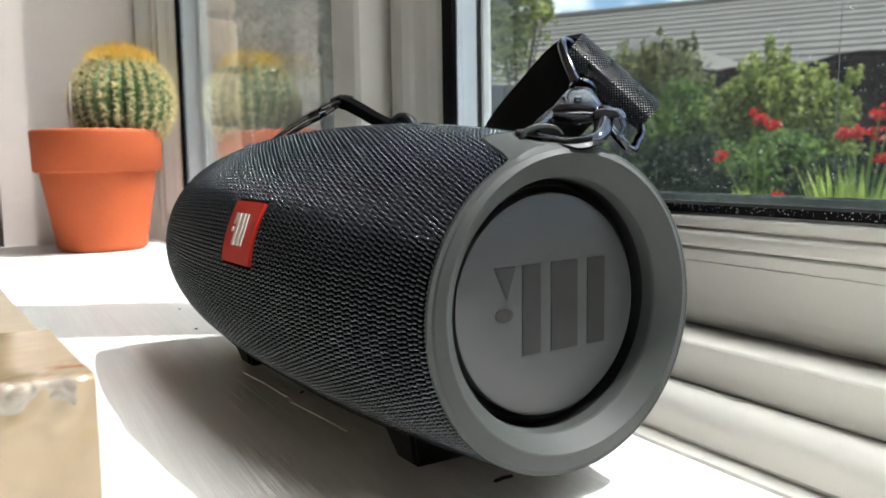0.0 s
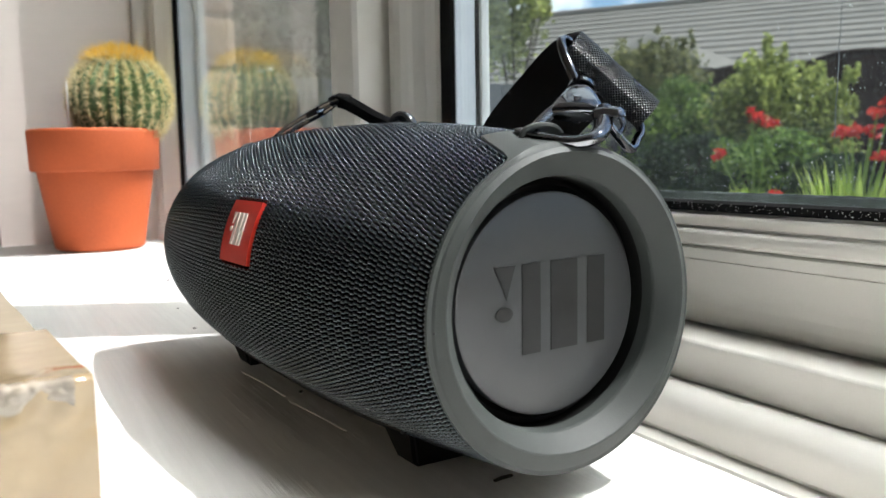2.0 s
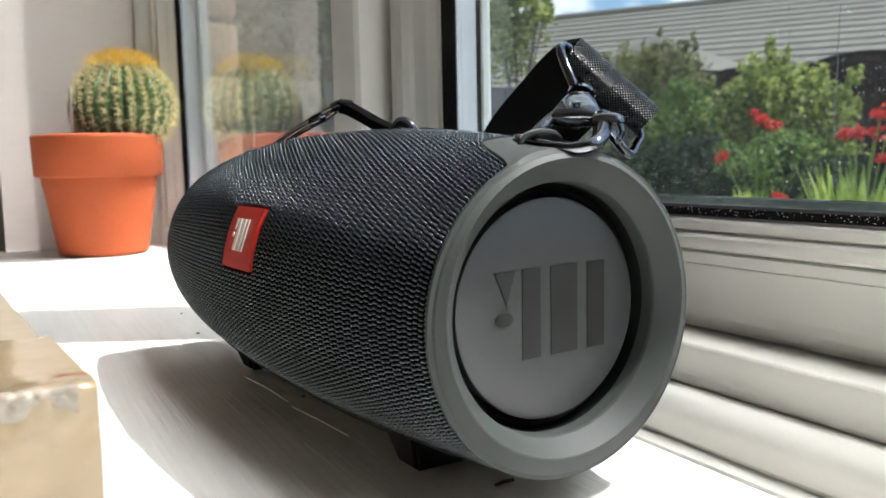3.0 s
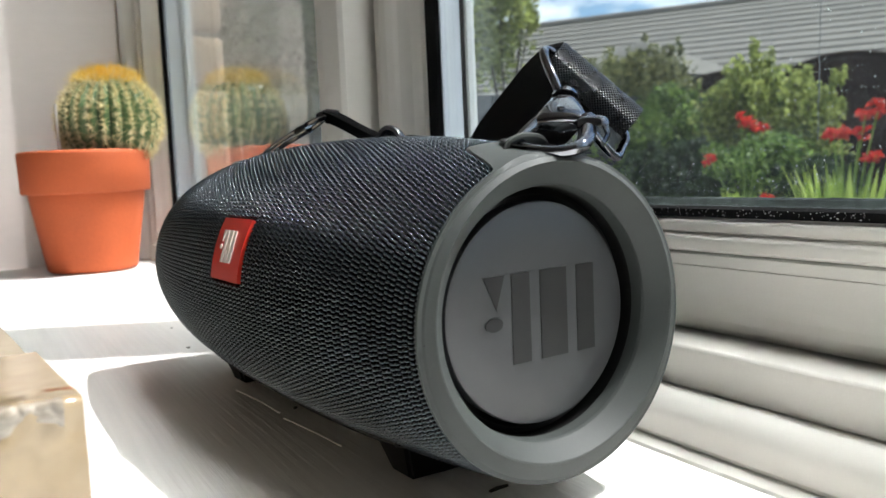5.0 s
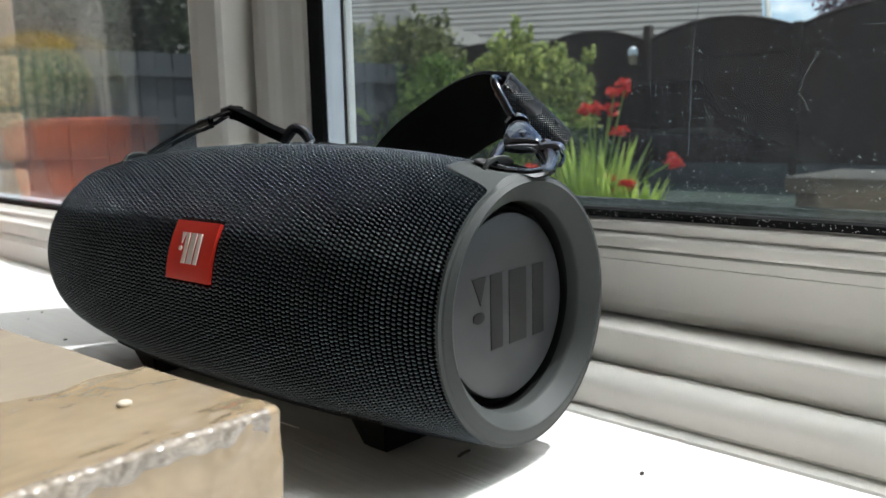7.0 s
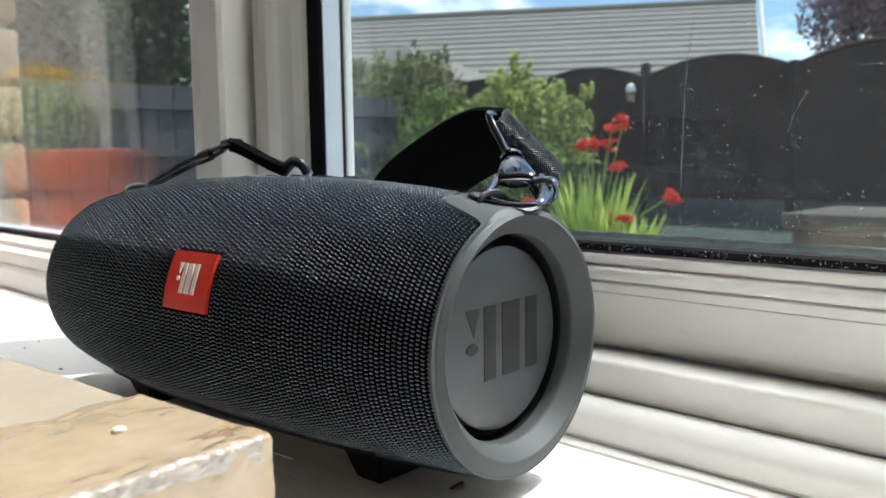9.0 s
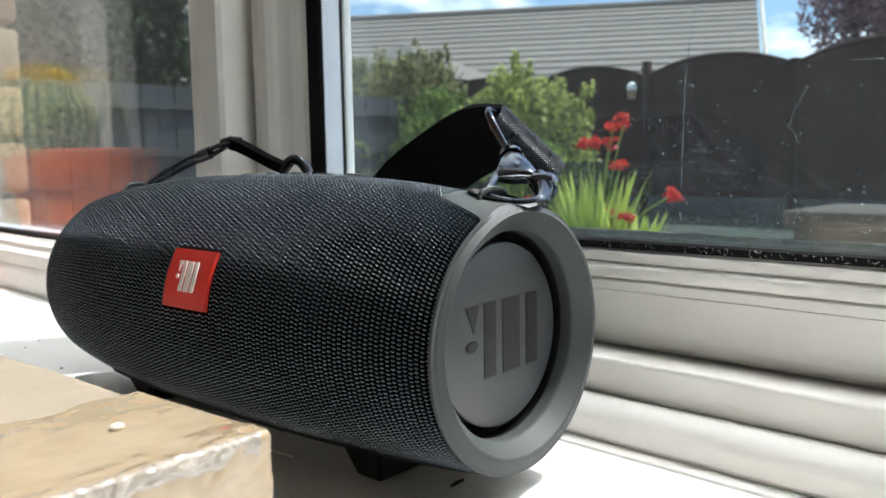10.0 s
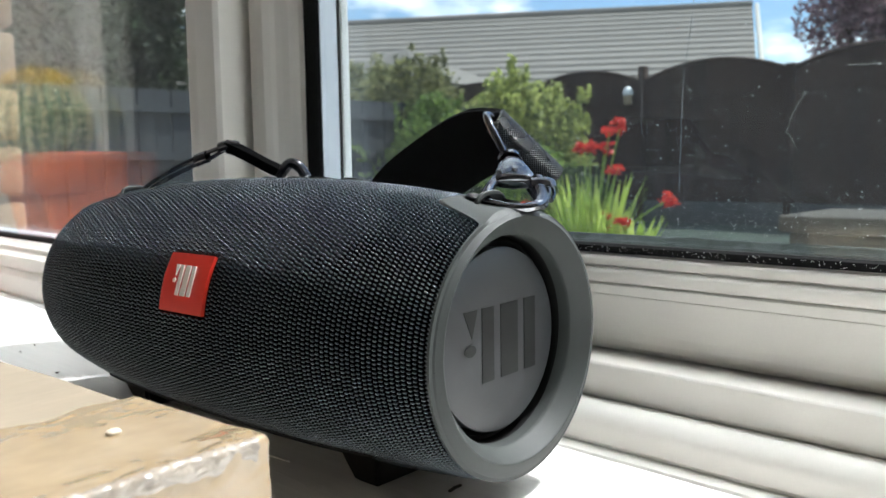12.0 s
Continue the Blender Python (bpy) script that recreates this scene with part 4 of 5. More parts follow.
def marks():
    bm = bmesh.new()
    rnd = random.Random(3)
    tube(smooth_path([Vector((RIDGE[k][0], RIDGE[k][1], 0.0002)) for k in (0, 1, 2)], 6), 0.00035, 6, bm=bm)
    tube(smooth_path([Vector((RIDGE[k][0], RIDGE[k][1], 0.0002)) for k in (3, 4, 5)], 6), 0.00035, 6, bm=bm)
    part("paint_ridge", bm, DUST_AND_DOTS, sill, "raised ridge of dried paint")
    bm = bmesh.new()
    tube([Vector((0.0205, -0.0262, 0.0002)), Vector((0.0240, -0.0256, 0.0006)), Vector((0.0285, -0.0250, 0.0002))], 0.0007, 6, bm=bm)
    solo("crumb", bm, GRIT, "dark crumb of dirt lying on the sill", "crumb", "crumbs on the sill")
    for x, y in ((-0.004, 0.385), (0.012, 0.402), (-0.010, 0.300), (0.03, 0.43), (-0.045, 0.62), (0.02, 0.55), (0.0, 0.115), (0.055, -0.09)):
        b2 = bmesh.new()
        bmesh.ops.create_icosphere(b2, subdivisions=1, radius=rnd.uniform(0.0006, 0.0012), matrix=pose(x, y, 0.0006, 0, 0, rnd.uniform(0, 90)) @ Matrix.Diagonal((1.6, 1, 0.6, 1)))
        solo("crumb", b2, GRIT, "dark crumb of dirt lying on the sill", "crumb", "crumbs on the sill")


marks()


def dirt_and_reflections():
    """Dried splashes, dust and a broken cobweb on the outside of the wide pane, plus reflections drawn as pale marks.
    """
    rnd = random.Random(12)
    x = 0.1697
    bm = bmesh.new()
    for _ in range(2600):
        y, z = rnd.uniform(-0.22, -0.01) if rnd.random() < 0.85 else rnd.uniform(0, 0.19), 0.10 + 0.16 * rnd.random() ** 1.3
        r = 0.00009 + 0.00036 * rnd.random() ** 5
        n = 6
        vs = [bm.verts.new((x + 0.0001, y + r * math.cos(2 * math.pi * k / n), z + r * rnd.uniform(0.7, 1.2) * math.sin(2 * math.pi * k / n))) for k in range(n)]
        bm.faces.new(vs)
    for _ in range(500):
        y, z, r = rnd.uniform(-0.5, 0.2), 0.096 + abs(rnd.gauss(0, 0.006)), rnd.uniform(0.0001, 0.00028)
        vs = [bm.verts.new((x + 0.0001, y + r * 1.5 * math.cos(2 * math.pi * k / 5), z + r * math.sin(2 * math.pi * k / 5))) for k in range(5)]
        bm.faces.new(vs)
    for _ in range(320):
        y, z, r = rnd.uniform(-0.16, 0.2), rnd.uniform(0.0872, 0.0900), rnd.uniform(0.00008, 0.00024)
        vs = [bm.verts.new((0.1396, y + r * 1.4 * math.cos(2 * math.pi * k / 5), z + r * math.sin(2 * math.pi * k / 5))) for k in range(5)]
        bm.faces.new(vs)
    ob = part("dust_specks", bm, DUST_AND_DOTS, wide, "dried splashes on the glass", smooth=False)
    tagged(ob, kind="stuff")
    # paired dots of a reflection, painted as pale spots; larger splashes are dirt
    pairs = ((-0.0493, 0.1435), (-0.0630, 0.1431), (-0.0513, 0.1343), (-0.0564, 0.1345), (-0.0646, 0.1349), (-0.0694, 0.1346), (-0.0507, 0.1288), (-0.0715, 0.1291))
    big = ((-0.0699, 0.1383), (-0.0357, 0.1329), (-0.0855, 0.1648), (-0.0645, 0.1554), (-0.1366, 0.1705), (-0.0508, 0.1660), (-0.0827, 0.1611))
    dots_and_splashes = [(y - k * 0.0018, z, 0.00032) for y, z in pairs for k in (0, 1)] + [(y, z, 0.00055) for y, z in big]
    bm = bmesh.new()
    for y, z, r in dots_and_splashes:
        vs = [bm.verts.new((x + 0.0002, y + r * rnd.uniform(0.6, 1.15) * math.cos(2 * math.pi * k / 9), z + r * rnd.uniform(0.6, 1.15) * math.sin(2 * math.pi * k / 9))) for k in range(9)]
        bm.faces.new(vs)
    tagged(part("reflected_dots_and_splashes", bm, DUST_AND_DOTS, wide, "painted reflection of paired dots, and dried splashes on the glass", smooth=False), kind="stuff")
    # broken cobweb: one kinked strand and loose threads
    bm = bmesh.new()

    def thread(pts, r, wob=0.0003):
        fine = smooth_path([Vector((x + 0.0004, y, z)) for y, z in pts], 5)
        tube([p + Vector((0, rnd.gauss(0, wob), rnd.gauss(0, wob))) for p in fine], r, 5, bm=bm)
    thread(((-0.1075, 0.1612), (-0.1051, 0.1601), (-0.1007, 0.1504), (-0.0988, 0.1449), (-0.1009, 0.1410), (-0.1041, 0.1346)), 0.00007, 0.0005)
    for p, q in (((-0.1074, 0.1673), (-0.1138, 0.1632)), ((-0.0911, 0.1547), (-0.1088, 0.1445)), ((-0.0718, 0.1582), (-0.0835, 0.1616)),
                 ((-0.1188, 0.1538), (-0.1369, 0.1568)), ((-0.1098, 0.1358), (-0.1147, 0.1319)), ((-0.1051, 0.1601), (-0.1190, 0.1596))):
        thread((p, ((p[0] + q[0]) / 2, (p[1] + q[1]) / 2 + 0.0006), q), 0.00003, 0.0004)
    thread(((-0.1241, 0.1712), (-0.1366, 0.1706)), 0.00006, 0.0001)
    for _ in range(40):
        y, z, a = rnd.gauss(-0.11, 0.035), rnd.gauss(0.145, 0.018), rnd.uniform(0, math.pi)
        thread(((y, z), (y + 0.002 * math.cos(a), z + 0.002 * math.sin(a))), 0.00003, 0.0002)
    part("cobweb_thread", bm, DUST_AND_DOTS, wide, "broken cobweb threads", smooth=False)
    # run mark left by rain; the shorter streak paints the fence post's reflection
    bm = bmesh.new()
    thread(((-0.0525, 0.2084), (-0.0474, 0.1684), (-0.0466, 0.1408), (-0.0457, 0.1156)), 0.00018, 0.0002)
    thread(((-0.0239, 0.1816), (-0.0243, 0.165), (-0.0246, 0.1458)), 0.00010, 0.0002)
    part("rain_run_and_reflection", bm, RUN_MARK, wide, "pale run mark of dried rain and a painted post reflection", smooth=False)
    # ragged scum along the foot of the pane
    bm = bmesh.new()
    n = 260
    low = [bm.verts.new((x + 0.0003, -0.6 + 0.80 * k / n, 0.0905)) for k in range(n + 1)]
    up = [bm.verts.new((x + 0.0003, -0.6 + 0.80 * k / n, 0.0928 + 0.0014 * max(0.0, noise.noise(Vector((k * 0.11, 2, 0)))) + 0.0006 * rnd.random())) for k in range(n + 1)]
    for k in range(n):
        bm.faces.new((low[k], low[k + 1], up[k + 1], up[k]))
    part("scum_line", bm, SCUM, wide, "ragged green-grey scum on the glass", smooth=False)


dirt_and_reflections()


# ---------------------------------------------------------------- garden
GROUND = -0.62
setting("ground", box_bm(0.2, 400, -300, 300, GROUND - 0.3, GROUND), LAWN, "garden lawn and soil, coloured dark for shade", "ground")
RND = random.Random(21)


def leaf_cloud(bm, centre, radii, count, size, rnd, lobes=9, long=1.6):
    """Many small bent leaves gathered in uneven lobes."""
    lobe = []
    for _ in range(lobes):
        d = Vector((rnd.gauss(0, 1), rnd.gauss(0, 1), rnd.gauss(0, 1))).normalized() * rnd.uniform(0.2, 0.8)
        lobe.append((Vector((d.x * radii[0], d.y * radii[1], d.z * radii[2])), rnd.uniform(0.28, 0.5)))
    for _ in range(count):
        o, k = rnd.choice(lobe)
        d = Vector((rnd.gauss(0, 1), rnd.gauss(0, 1), rnd.gauss(0, 1))).normalized() * rnd.random() ** 0.4 * k
        p = centre + o + Vector((d.x * radii[0], d.y * radii[1], d.z * radii[2]))
        a = Vector((rnd.gauss(0, 1), rnd.gauss(0, 1), rnd.gauss(0, 0.7))).normalized()
        b = a.orthogonal().normalized()
        b.rotate(Matrix.Rotation(rnd.uniform(0, 6.28), 3, a))
        s = size * rnd.uniform(0.6, 1.3)
        n = a.cross(b) * s * 0.18
        v0, v1, v2, v3 = (bm.verts.new(p - a * s * long / 2), bm.verts.new(p + b * s * 0.36 + n), bm.verts.new(p + a * s * long / 2), bm.verts.new(p - b * s * 0.36 + n))
        bm.faces.new((v0, v1, v2))
        bm.faces.new((v0, v2, v3))


def bush(x, y, top, rx, material, label, count, size, name="bush", base=GROUND, lobes=10, stem=0.02, low=0.12):
    t = thing(name, (x, y, base), label, "bush" if name == "bush" else "tree", "garden shrubs" if name == "bush" else "garden trees")
    h = top - base
    bm = bmesh.new()
    for k in range(6):
        a = 2 * math.pi * k / 6 + RND.random()
        q = RND.uniform(0.3, 0.8) * rx
        tube(smooth_path([Vector((x, y, base - 0.02)), Vector((x + q * 0.3 * math.cos(a), y + q * 0.3 * math.sin(a), base + h * 0.4)), Vector((x + q * math.cos(a), y + q * math.sin(a), base + h * 0.82))], 4),
             stem, 6, r_end=stem * 0.3, bm=bm)
    part("trunk", bm, BARK, t)
    bm = bmesh.new()
    leaf_cloud(bm, Vector((x, y, base + h * (0.5 + low))), (rx, rx, h * (0.5 - low * 0.6)), int(count * 2.2), size * 0.72, RND, lobes * 2)
    # upright shoots that break the outline
    for _ in range(34):
        a = RND.uniform(0, 6.28)
        q = rx * RND.uniform(0.1, 0.9)
        leaf_cloud(bm, Vector((x + q * math.cos(a), y + q * math.sin(a), top - (0.10 + 0.45 * (q / rx) ** 2) * h * RND.uniform(0.1, 1.0))), (rx * 0.12, rx * 0.12, h * 0.13), 60, size * 0.62, RND, 4)
    part("crown", bm, material, t, smooth=False)


bush(6.6, 7.6, 1.15, 0.80, LEAF_OLIVE, "olive-green garden shrub against the fence", 4200, 0.075)
bush(6.4, 6.6, 1.30, 0.62, LEAF_OLIVE, "tall olive-green garden shrub with loose shoots", 3600, 0.07)
bush(5.9, 5.95, 0.82, 0.48, LEAF_GREEN, "bright green rounded garden shrub", 3800, 0.055)
bush(6.2, 5.15, 1.02, 0.50, LEAF_LIME, "yellow-green garden shrub with open shoots", 2400, 0.065)
bush(5.9, 4.45, 0.80, 0.48, LEAF_LIME, "yellow-green garden shrub in the flower bed", 2400, 0.06)
bush(5.4, 5.3, 0.25, 0.70, LEAF_DARK, "low dark green garden shrub", 3400, 0.06)
bush(5.1, 4.1, 0.20, 0.50, LEAF_GREEN, "low green garden shrub behind the flowers", 2600, 0.05)
bush(5.4, 6.9, 0.45, 0.75, LEAF_GREEN, "leafy green garden shrub", 3600, 0.06)
bush(4.7, 3.3, 0.05, 0.42, LEAF_DARK, "low dark green garden shrub behind the flowers", 2400, 0.05)
bush(7.2, 8.9, 1.5, 0.95, LEAF_OLIVE, "tall olive-green shrub by the fence", 3600, 0.08)
bush(14.15, 4.05, 3.9, 1.40, LEAF_PURPLE, "purple-leaved tree behind the fence", 6500, 0.10, "tree", lobes=18, stem=0.06, low=0.22)
bush(15.5, 2.2, 4.0, 1.7, LEAF_GREEN, "green tree behind the fence", 3600, 0.14, "tree", lobes=14, stem=0.06, low=0.2)
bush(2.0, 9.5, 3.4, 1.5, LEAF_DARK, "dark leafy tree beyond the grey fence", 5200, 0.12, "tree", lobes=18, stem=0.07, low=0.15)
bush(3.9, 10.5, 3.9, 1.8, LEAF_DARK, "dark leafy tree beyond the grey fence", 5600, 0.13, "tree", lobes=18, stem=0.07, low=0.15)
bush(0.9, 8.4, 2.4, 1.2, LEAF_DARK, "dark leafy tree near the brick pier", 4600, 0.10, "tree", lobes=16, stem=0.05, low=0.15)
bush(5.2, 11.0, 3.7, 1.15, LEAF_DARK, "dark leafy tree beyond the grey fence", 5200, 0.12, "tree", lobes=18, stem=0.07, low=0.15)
bush(7.95, 11.8, 3.3, 0.85, LEAF_LIME, "olive-green tree beyond the grey fence", 700, 0.13, "tree", lobes=8, stem=0.03, low=0.25)


def crocosmia(x, y, top, heads, spread=0.32):
    t = thing("flowering_plant", (x, y, GROUND), "clump of bright strap leaves with red flower sprays", "flower", "red flowering plants")
    bm = bmesh.new()
    h = top - GROUND
    for _ in range(100):
        a = RND.uniform(0, 6.28)
        q = spread * math.sqrt(RND.random())
        lean = RND.uniform(0.1, 0.55) * h * 0.45
        p0 = Vector((x + q * 0.5 * math.cos(a), y + q * 0.5 * math.sin(a), GROUND))
        d = Vector((math.cos(a), math.sin(a), 0))
        hh = h * RND.uniform(0.6, 1.0)
        side = Vector((-d.y, d.x, 0)) * RND.uniform(0.018, 0.034)
        prev = None
        for k in range(6):
            u = k / 5
            c = p0 + Vector((0, 0, hh * (u - 0.12 * u * u))) + d * lean * u * u
            w = side * (1 - u ** 3)
            pair = (bm.verts.new(c - w), bm.verts.new(c + w + d * 0.003))
            if prev:
                bm.faces.new((prev[0], prev[1], pair[1], pair[0]))
            prev = pair
    part("leaves", bm, LEAF_BLADE, t, smooth=False)
    for hx, hy, hz in heads:
        tip = Vector((hx, hy, hz))
        stem = part("flower_stem", tube(smooth_path([Vector((x, y, GROUND)), Vector(((x + hx) / 2, (y + hy) / 2, (GROUND + hz) / 2 + 0.1)), tip], 4), 0.005, 5), LEAF_GREEN, t)
        bm = bmesh.new()
        leaf_cloud(bm, tip, (0.075, 0.075, 0.05), 60, 0.030, RND, 5, 1.3)
        part("flower_head", bm, PETAL, stem, "spray of red petals", smooth=False)


crocosmia(4.0, 2.62, 0.16, [(4.0, 2.43, 0.335), (4.0, 2.505, 0.305), (4.0, 2.645, 0.22), (4.0, 2.695, 0.21), (4.0, 2.535, 0.215), (4.0, 2.445, 0.09), (4.0, 2.12, -0.09), (4.0, 2.40, -0.24), (4.0, 2.475, -0.27), (4.0, 2.555, -0.185)], 0.36)
crocosmia(4.0, 2.36, -0.10, [(3.9, 2.36, -0.22)], 0.26)
crocosmia(4.4, 3.62, 0.0, [(4.3, 3.58, 0.33), (4.4, 3.68, 0.37), (4.35, 3.50, 0.30), (4.4, 3.95, 0.10)], 0.22)
crocosmia(3.6, 2.72, -0.15, [(3.6, 2.80, -0.12)], 0.22)


def fence():
    """Arched close-board panels between posts, along the end of the garden."""
    X, y_post, w = 9.0, 3.47, 1.83
    run = thing("garden_fence", (X, y_post, GROUND), "dark stained timber fence of arched panels", "fence")
    n = 13
    bw = (w - 0.10) / n
    made = []
    for k in range(n):
        u = ((k + 0.5) / n) * 2 - 1
        made.append(finish("board", box_bm(-0.012 - 0.006 * (k % 2), 0.006 - 0.006 * (k % 2), 0.05 + bw * k - 0.004, 0.05 + bw * (k + 1) + 0.004, 0.02, 1.10 + 0.17 * (1 - u * u) - GROUND), FENCE, False))
    for i in range(-5, 8):
        y0 = y_post + i * w
        part("post", box_bm(X - 0.05, X + 0.05, y0 - 0.045, y0 + 0.045, GROUND, 1.24 + (0.05 if i == 1 else -0.08), 0.006), FENCE, run)
        bm = bmesh.new()
        for zz in (-0.35, 0.25, 0.85):
            box_bm(X - 0.045, X - 0.019, y0 + 0.05, y0 + w - 0.05, zz, zz + 0.06, bm=bm)
        tube([Vector((X - 0.01, y0 + 0.05 + (w - 0.10) * k / 24, 1.115 + 0.17 * (1 - (k / 12 - 1) ** 2))) for k in range(25)], 0.026, 6, bm=bm)
        panel = part("panel", bm, FENCE, run)
        for me in made:
            b = new("board", me)
            b.parent = panel
            b.matrix_basis = pose(0, y0 - y_post, 0)
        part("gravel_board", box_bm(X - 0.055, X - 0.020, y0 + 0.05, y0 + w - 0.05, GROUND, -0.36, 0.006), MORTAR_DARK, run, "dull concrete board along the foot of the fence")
    # side fence, grey and weathered
    side = thing("side_fence", (1.55, 6.5, GROUND), "weathered grey timber fence of upright boards", "fence")
    rails = bmesh.new()
    for zz in (-0.35, 0.2, 0.6):
        box_bm(1.2, 8.9, 6.45, 6.488, zz, zz + 0.06, bm=rails)
    part("rail", rails, GREY_FENCE, side)
    me = finish("board", box_bm(0, 0.146, 0, 0.018, 0, 0.80 - GROUND), GREY_FENCE, False)
    for k in range(50):
        b = new("board", me)
        b.parent = side
        b.matrix_basis = pose(-0.35 + 0.1525 * k, -0.010 + 0.008 * (k % 2), 0)


fence()


def garden_lamp():
    t = thing("wall_lamp", (8.92, 5.45, 0.84), "outdoor lamp with white dome on the fence", "lamp")
    part("dome", lathe([(0.062, 0.0), (0.066, 0.02), (0.060, 0.06), (0.042, 0.09), (0.018, 0.104), (0.0, 0.107)], 20, (8.90, 5.45, 0.945)), LAMP_WHITE, t, "white dome")
    part("body", lathe([(0.040, 0.0), (0.052, 0.01), (0.055, 0.10), (0.062, 0.115), (0.0, 0.115)], 20, (8.90, 5.45, 0.830)), LAMP_BODY, t, "tan body")
    part("bracket", box_bm(8.94, 8.955, 5.42, 5.48, 0.86, 0.92, 0.003), LAMP_BODY, t)


garden_lamp()
planter = thing("stone_planter", (3.25, 0.5, GROUND), "buff stone planter wall on the patio", "planter")
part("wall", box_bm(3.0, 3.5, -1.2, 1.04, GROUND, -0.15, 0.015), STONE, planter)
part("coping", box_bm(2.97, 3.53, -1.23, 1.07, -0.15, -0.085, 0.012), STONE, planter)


def neighbour_house():
    ridge_r, ridge_l = Vector((26.29, 11.78, 5.0)), Vector((26.29 - 13.5, 11.78 + 20.2, 5.0))
    eave_r = ridge_r + (Vector((21.6, 9.5, 2.62)) - ridge_r) * 1.22
    eave_l = eave_r + (ridge_l - ridge_r)
    back = ridge_r + (ridge_r - eave_r) * 1.0
    back_r = Vector((back.x, back.y, eave_r.z))
    back_l = back_r + (ridge_l - ridge_r)
    h = thing("bungalow", (24, 20, GROUND), "neighbouring bungalow with a grey tiled roof", "house")
    # courses of tiles, each lapping over the one below
    n = 13
    up = (ridge_r - eave_r).cross(ridge_l - ridge_r).normalized()
    if up.z < 0:
        up = -up
    core = bmesh.new()
    a = [core.verts.new(p) for p in (eave_r, ridge_r, back_r, eave_l, ridge_l, back_l)]
    core.faces.new((a[0], a[1], a[4], a[3]))
    core.faces.new((a[1], a[2], a[5], a[4]))
    core.faces.new((a[0], a[2], a[1]))
    core.faces.new((a[3], a[4], a[5]))
    core.faces.new((a[0], a[3], a[5], a[2]))
    roof = part("roof", core, ROOF, h, "grey concrete tiled roof", smooth=False)
    for i in range(n):
        t0, t1 = i / n, min(1.0, (i + 1.12) / n)
        p = [eave_r.lerp(ridge_r, t0) + up * 0.065, eave_l.lerp(ridge_l, t0) + up * 0.065, eave_l.lerp(ridge_l, t1) + up * 0.02, eave_r.lerp(ridge_r, t1) + up * 0.02]
        q = [p[0] - up * 0.045, p[1] - up * 0.045]
        bm = bmesh.new()
        v = [bm.verts.new(c) for c in p]
        w = [bm.verts.new(c) for c in q]
        bm.faces.new(v)
        bm.faces.new((v[0], w[0], w[1], v[1]))
        bm.faces.new((v[0], v[3], w[0]))
        part("tile_course", bm, ROOF, roof, smooth=False)
    part("ridge_tile", tube([ridge_l + up * 0.06, ridge_r + up * 0.06], 0.13, 10), ROOF, roof)
    part("verge_board", tube([eave_r + Vector((0.12, -0.1, 0.02)), ridge_r + Vector((0.12, -0.1, 0.05))], 0.07, 8), RENDER_WALL, h, "pale verge board")
    part("gable_wall", extrude_house_wall(eave_r, ridge_r, back_r, eave_l, back_l), RENDER_WALL, h)


def extrude_house_wall(er, rr, br, el, bl):
    bm = bmesh.new()
    c = (er + br) / 2

    def inn(p):
        return Vector((c.x + (p.x - c.x) * 0.9, c.y + (p.y - c.y) * 0.9, p.z))
    lowz = GROUND
    pts = [inn(er), inn(br), inn(bl) * 1.0, inn(el) * 1.0]
    top = [bm.verts.new((p.x, p.y, er.z - 0.06)) for p in pts]
    low = [bm.verts.new((p.x, p.y, lowz)) for p in pts]
    for i in range(4):
        bm.faces.new((top[i], top[(i + 1) % 4], low[(i + 1) % 4], low[i]))
    bm.faces.new(top)
    bm.faces.new(low[::-1])
    return bm


neighbour_house()


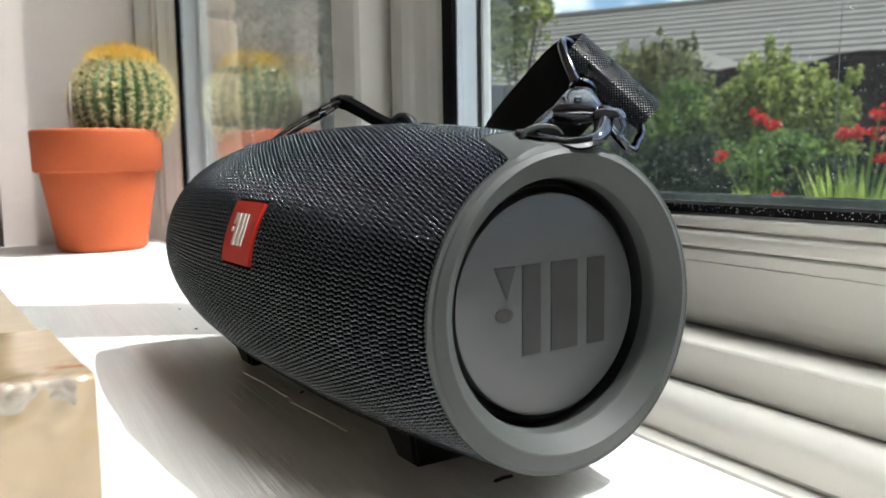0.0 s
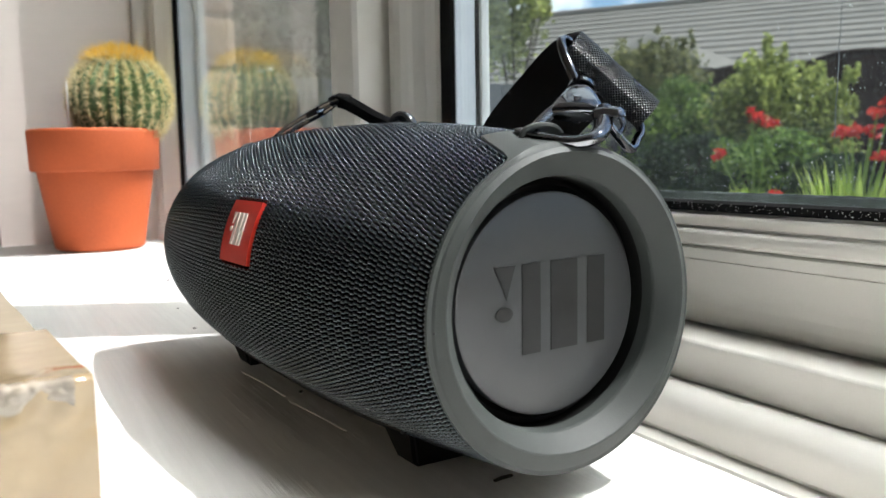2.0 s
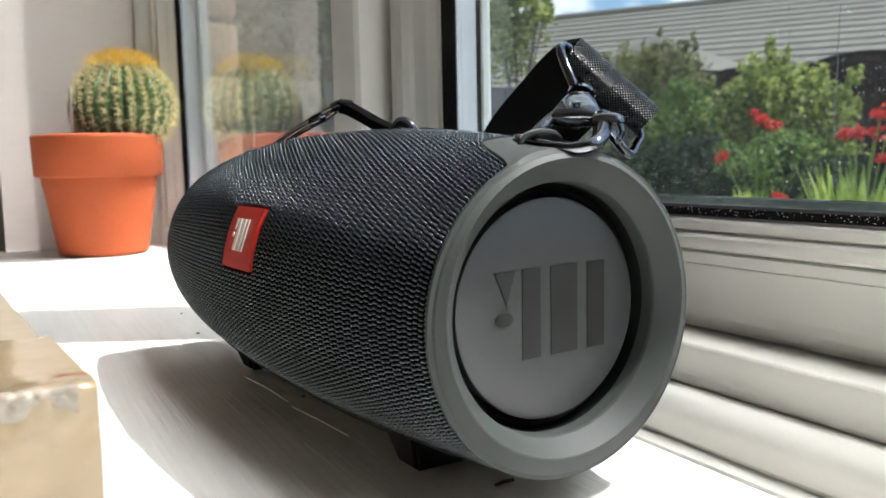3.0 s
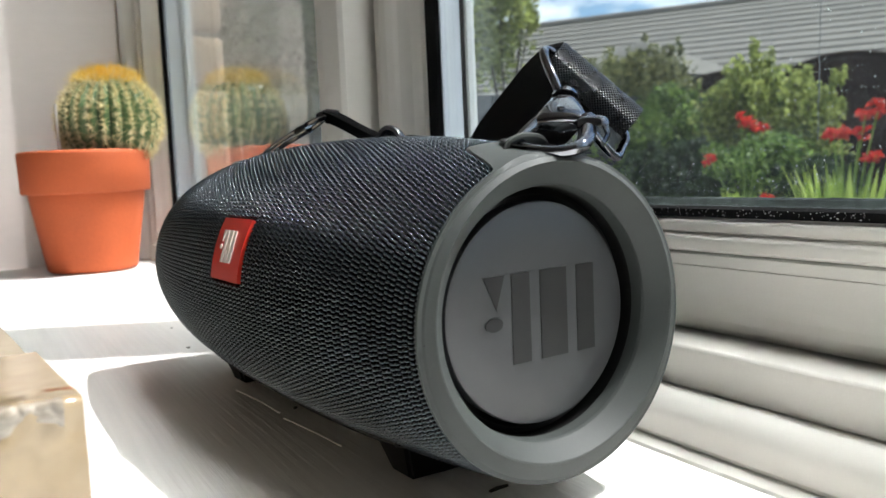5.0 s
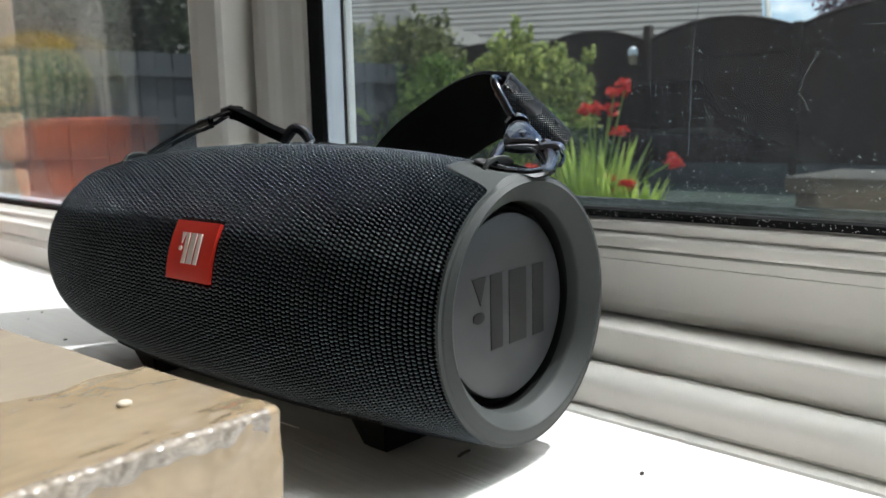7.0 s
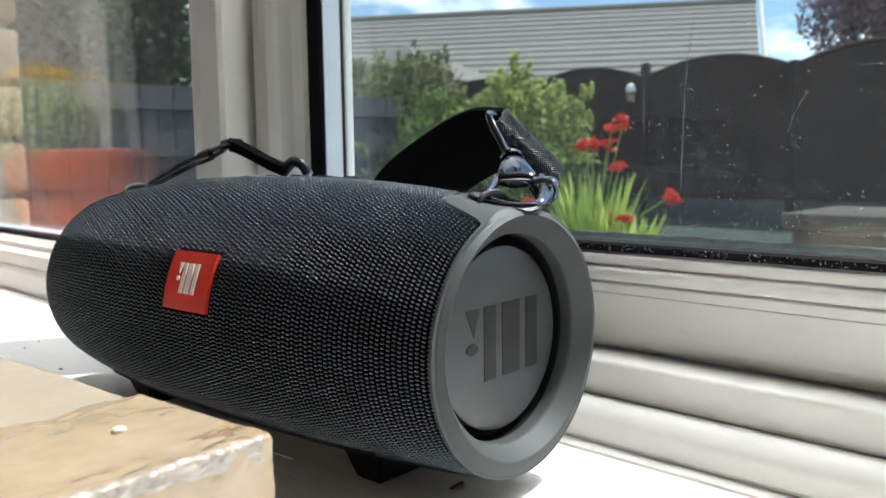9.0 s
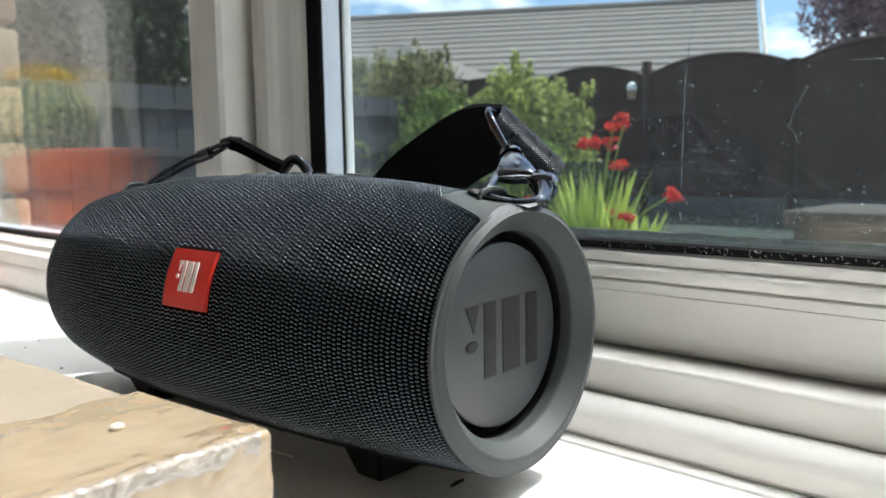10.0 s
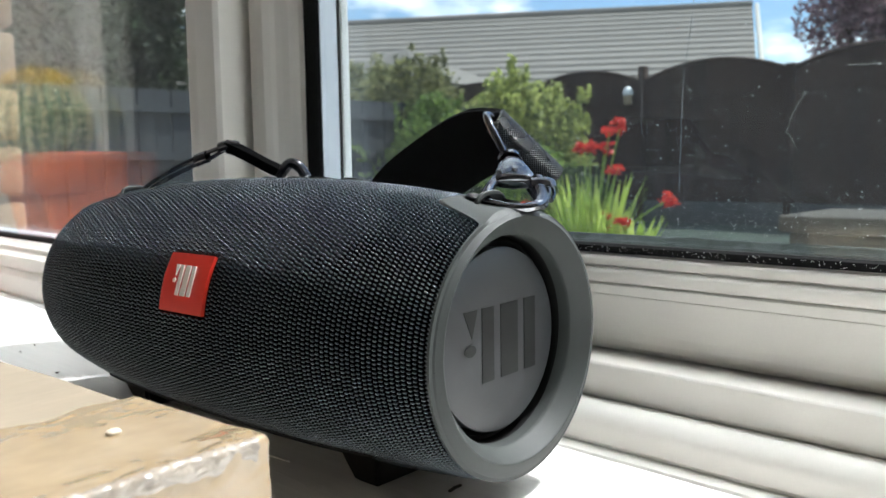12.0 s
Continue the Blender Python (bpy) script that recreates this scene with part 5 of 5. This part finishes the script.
def outhouse():
    """Smaller tiled gable with a roof light, in front of the bungalow."""
    h = thing("outbuilding", (12.1, 13.8, GROUND), "low outbuilding with a pale hipped roof and roof light", "house")
    peak = Vector((12.2, 12.95, 2.60))
    cs = [Vector((11.2, 15.35, 1.85)), Vector((11.2, 11.55, 1.75)), Vector((13.8, 11.55, 1.75)), Vector((13.8, 15.35, 1.85))]
    bm = bmesh.new()
    pk = bm.verts.new(peak)
    pk2 = bm.verts.new(peak + Vector((0.1, 1.0, -0.02)))
    v = [bm.verts.new(c) for c in cs]
    bm.faces.new((v[0], v[1], pk, pk2))
    bm.faces.new((v[1], v[2], pk))
    bm.faces.new((v[2], v[3], pk2, pk))
    bm.faces.new((v[3], v[0], pk2))
    bm.faces.new(v)
    part("roof", bm, ROOF, h, smooth=False)
    part("wall", box_bm(11.4, 13.6, 11.75, 15.1, GROUND, 1.74), RENDER_WALL, h, smooth=False)
    bm = box_bm(-0.02, 0.02, -0.22, 0.22, -0.16, 0.16)
    bm.transform(pose(11.45, 14.25, 2.12, 0, 52, 0))
    part("roof_light", bm, LAMP_WHITE, h, "pale roof light")


outhouse()


# ---------------------------------------------------------------- paving and brick pier, piece by piece
def patio():
    bed = setting("patio", box_bm(0.25, 2.6, -3.0, 6.0, GROUND, GROUND + 0.012), MORTAR, "buff slab patio outside the window", "patio")
    me = finish("slab", box_bm(-0.295, 0.295, -0.295, 0.295, 0.0, 0.035, 0.006, 1), PAVING)
    for i in range(4):
        for j in range(14):
            s = new("slab", me)
            s.parent = bed
            s.matrix_basis = pose(0.56 + 0.6 * i, -2.6 + 0.6 * j, GROUND + 0.0125)


patio()


def brick_pier():
    pier = setting("brick_pier", box_bm(0.1615, 0.216, 1.034, 1.62, GROUND, TOP_Z + 0.6), MORTAR, "buff and red brick pier outside the narrow window", "brick wall")
    h, gap = 0.079, 0.0095
    sizes = [(0.1625, 0.2235, 1.004, 1.105), (0.1625, 0.2235, 1.004, 1.215)]
    rnd = random.Random(31)

    def brick_mesh(x0, x1, y0, y1):
        bm = box_bm(x0, x1, y0, y1, 0, h - gap)
        bmesh.ops.subdivide_edges(bm, edges=bm.edges[:], cuts=2, use_grid_fill=True)
        bmesh.ops.bevel(bm, geom=[e for e in bm.edges if len(e.link_faces) == 2 and e.calc_face_angle() > 0.5], offset=0.005, segments=1, affect="EDGES")
        for v in bm.verts:
            v.co += Vector((rnd.uniform(-1, 1), rnd.uniform(-1, 1), rnd.uniform(-1, 1))) * 0.0013
        return finish("brick", bm, BRICK, True, 50)
    meshes = [brick_mesh(*sizes[0]), brick_mesh(*sizes[1]), brick_mesh(0.1625, 0.2235, 1.115, 1.325), brick_mesh(0.1625, 0.2235, 1.225, 1.325)]
    for i in range(34):
        z = GROUND + 0.005 + h * i
        for me in ((meshes[0], meshes[2]) if i % 2 else (meshes[1], meshes[3])):
            b = new("brick", me)
            b.parent = pier
            b.matrix_basis = pose(0, 0, z)


brick_pier()
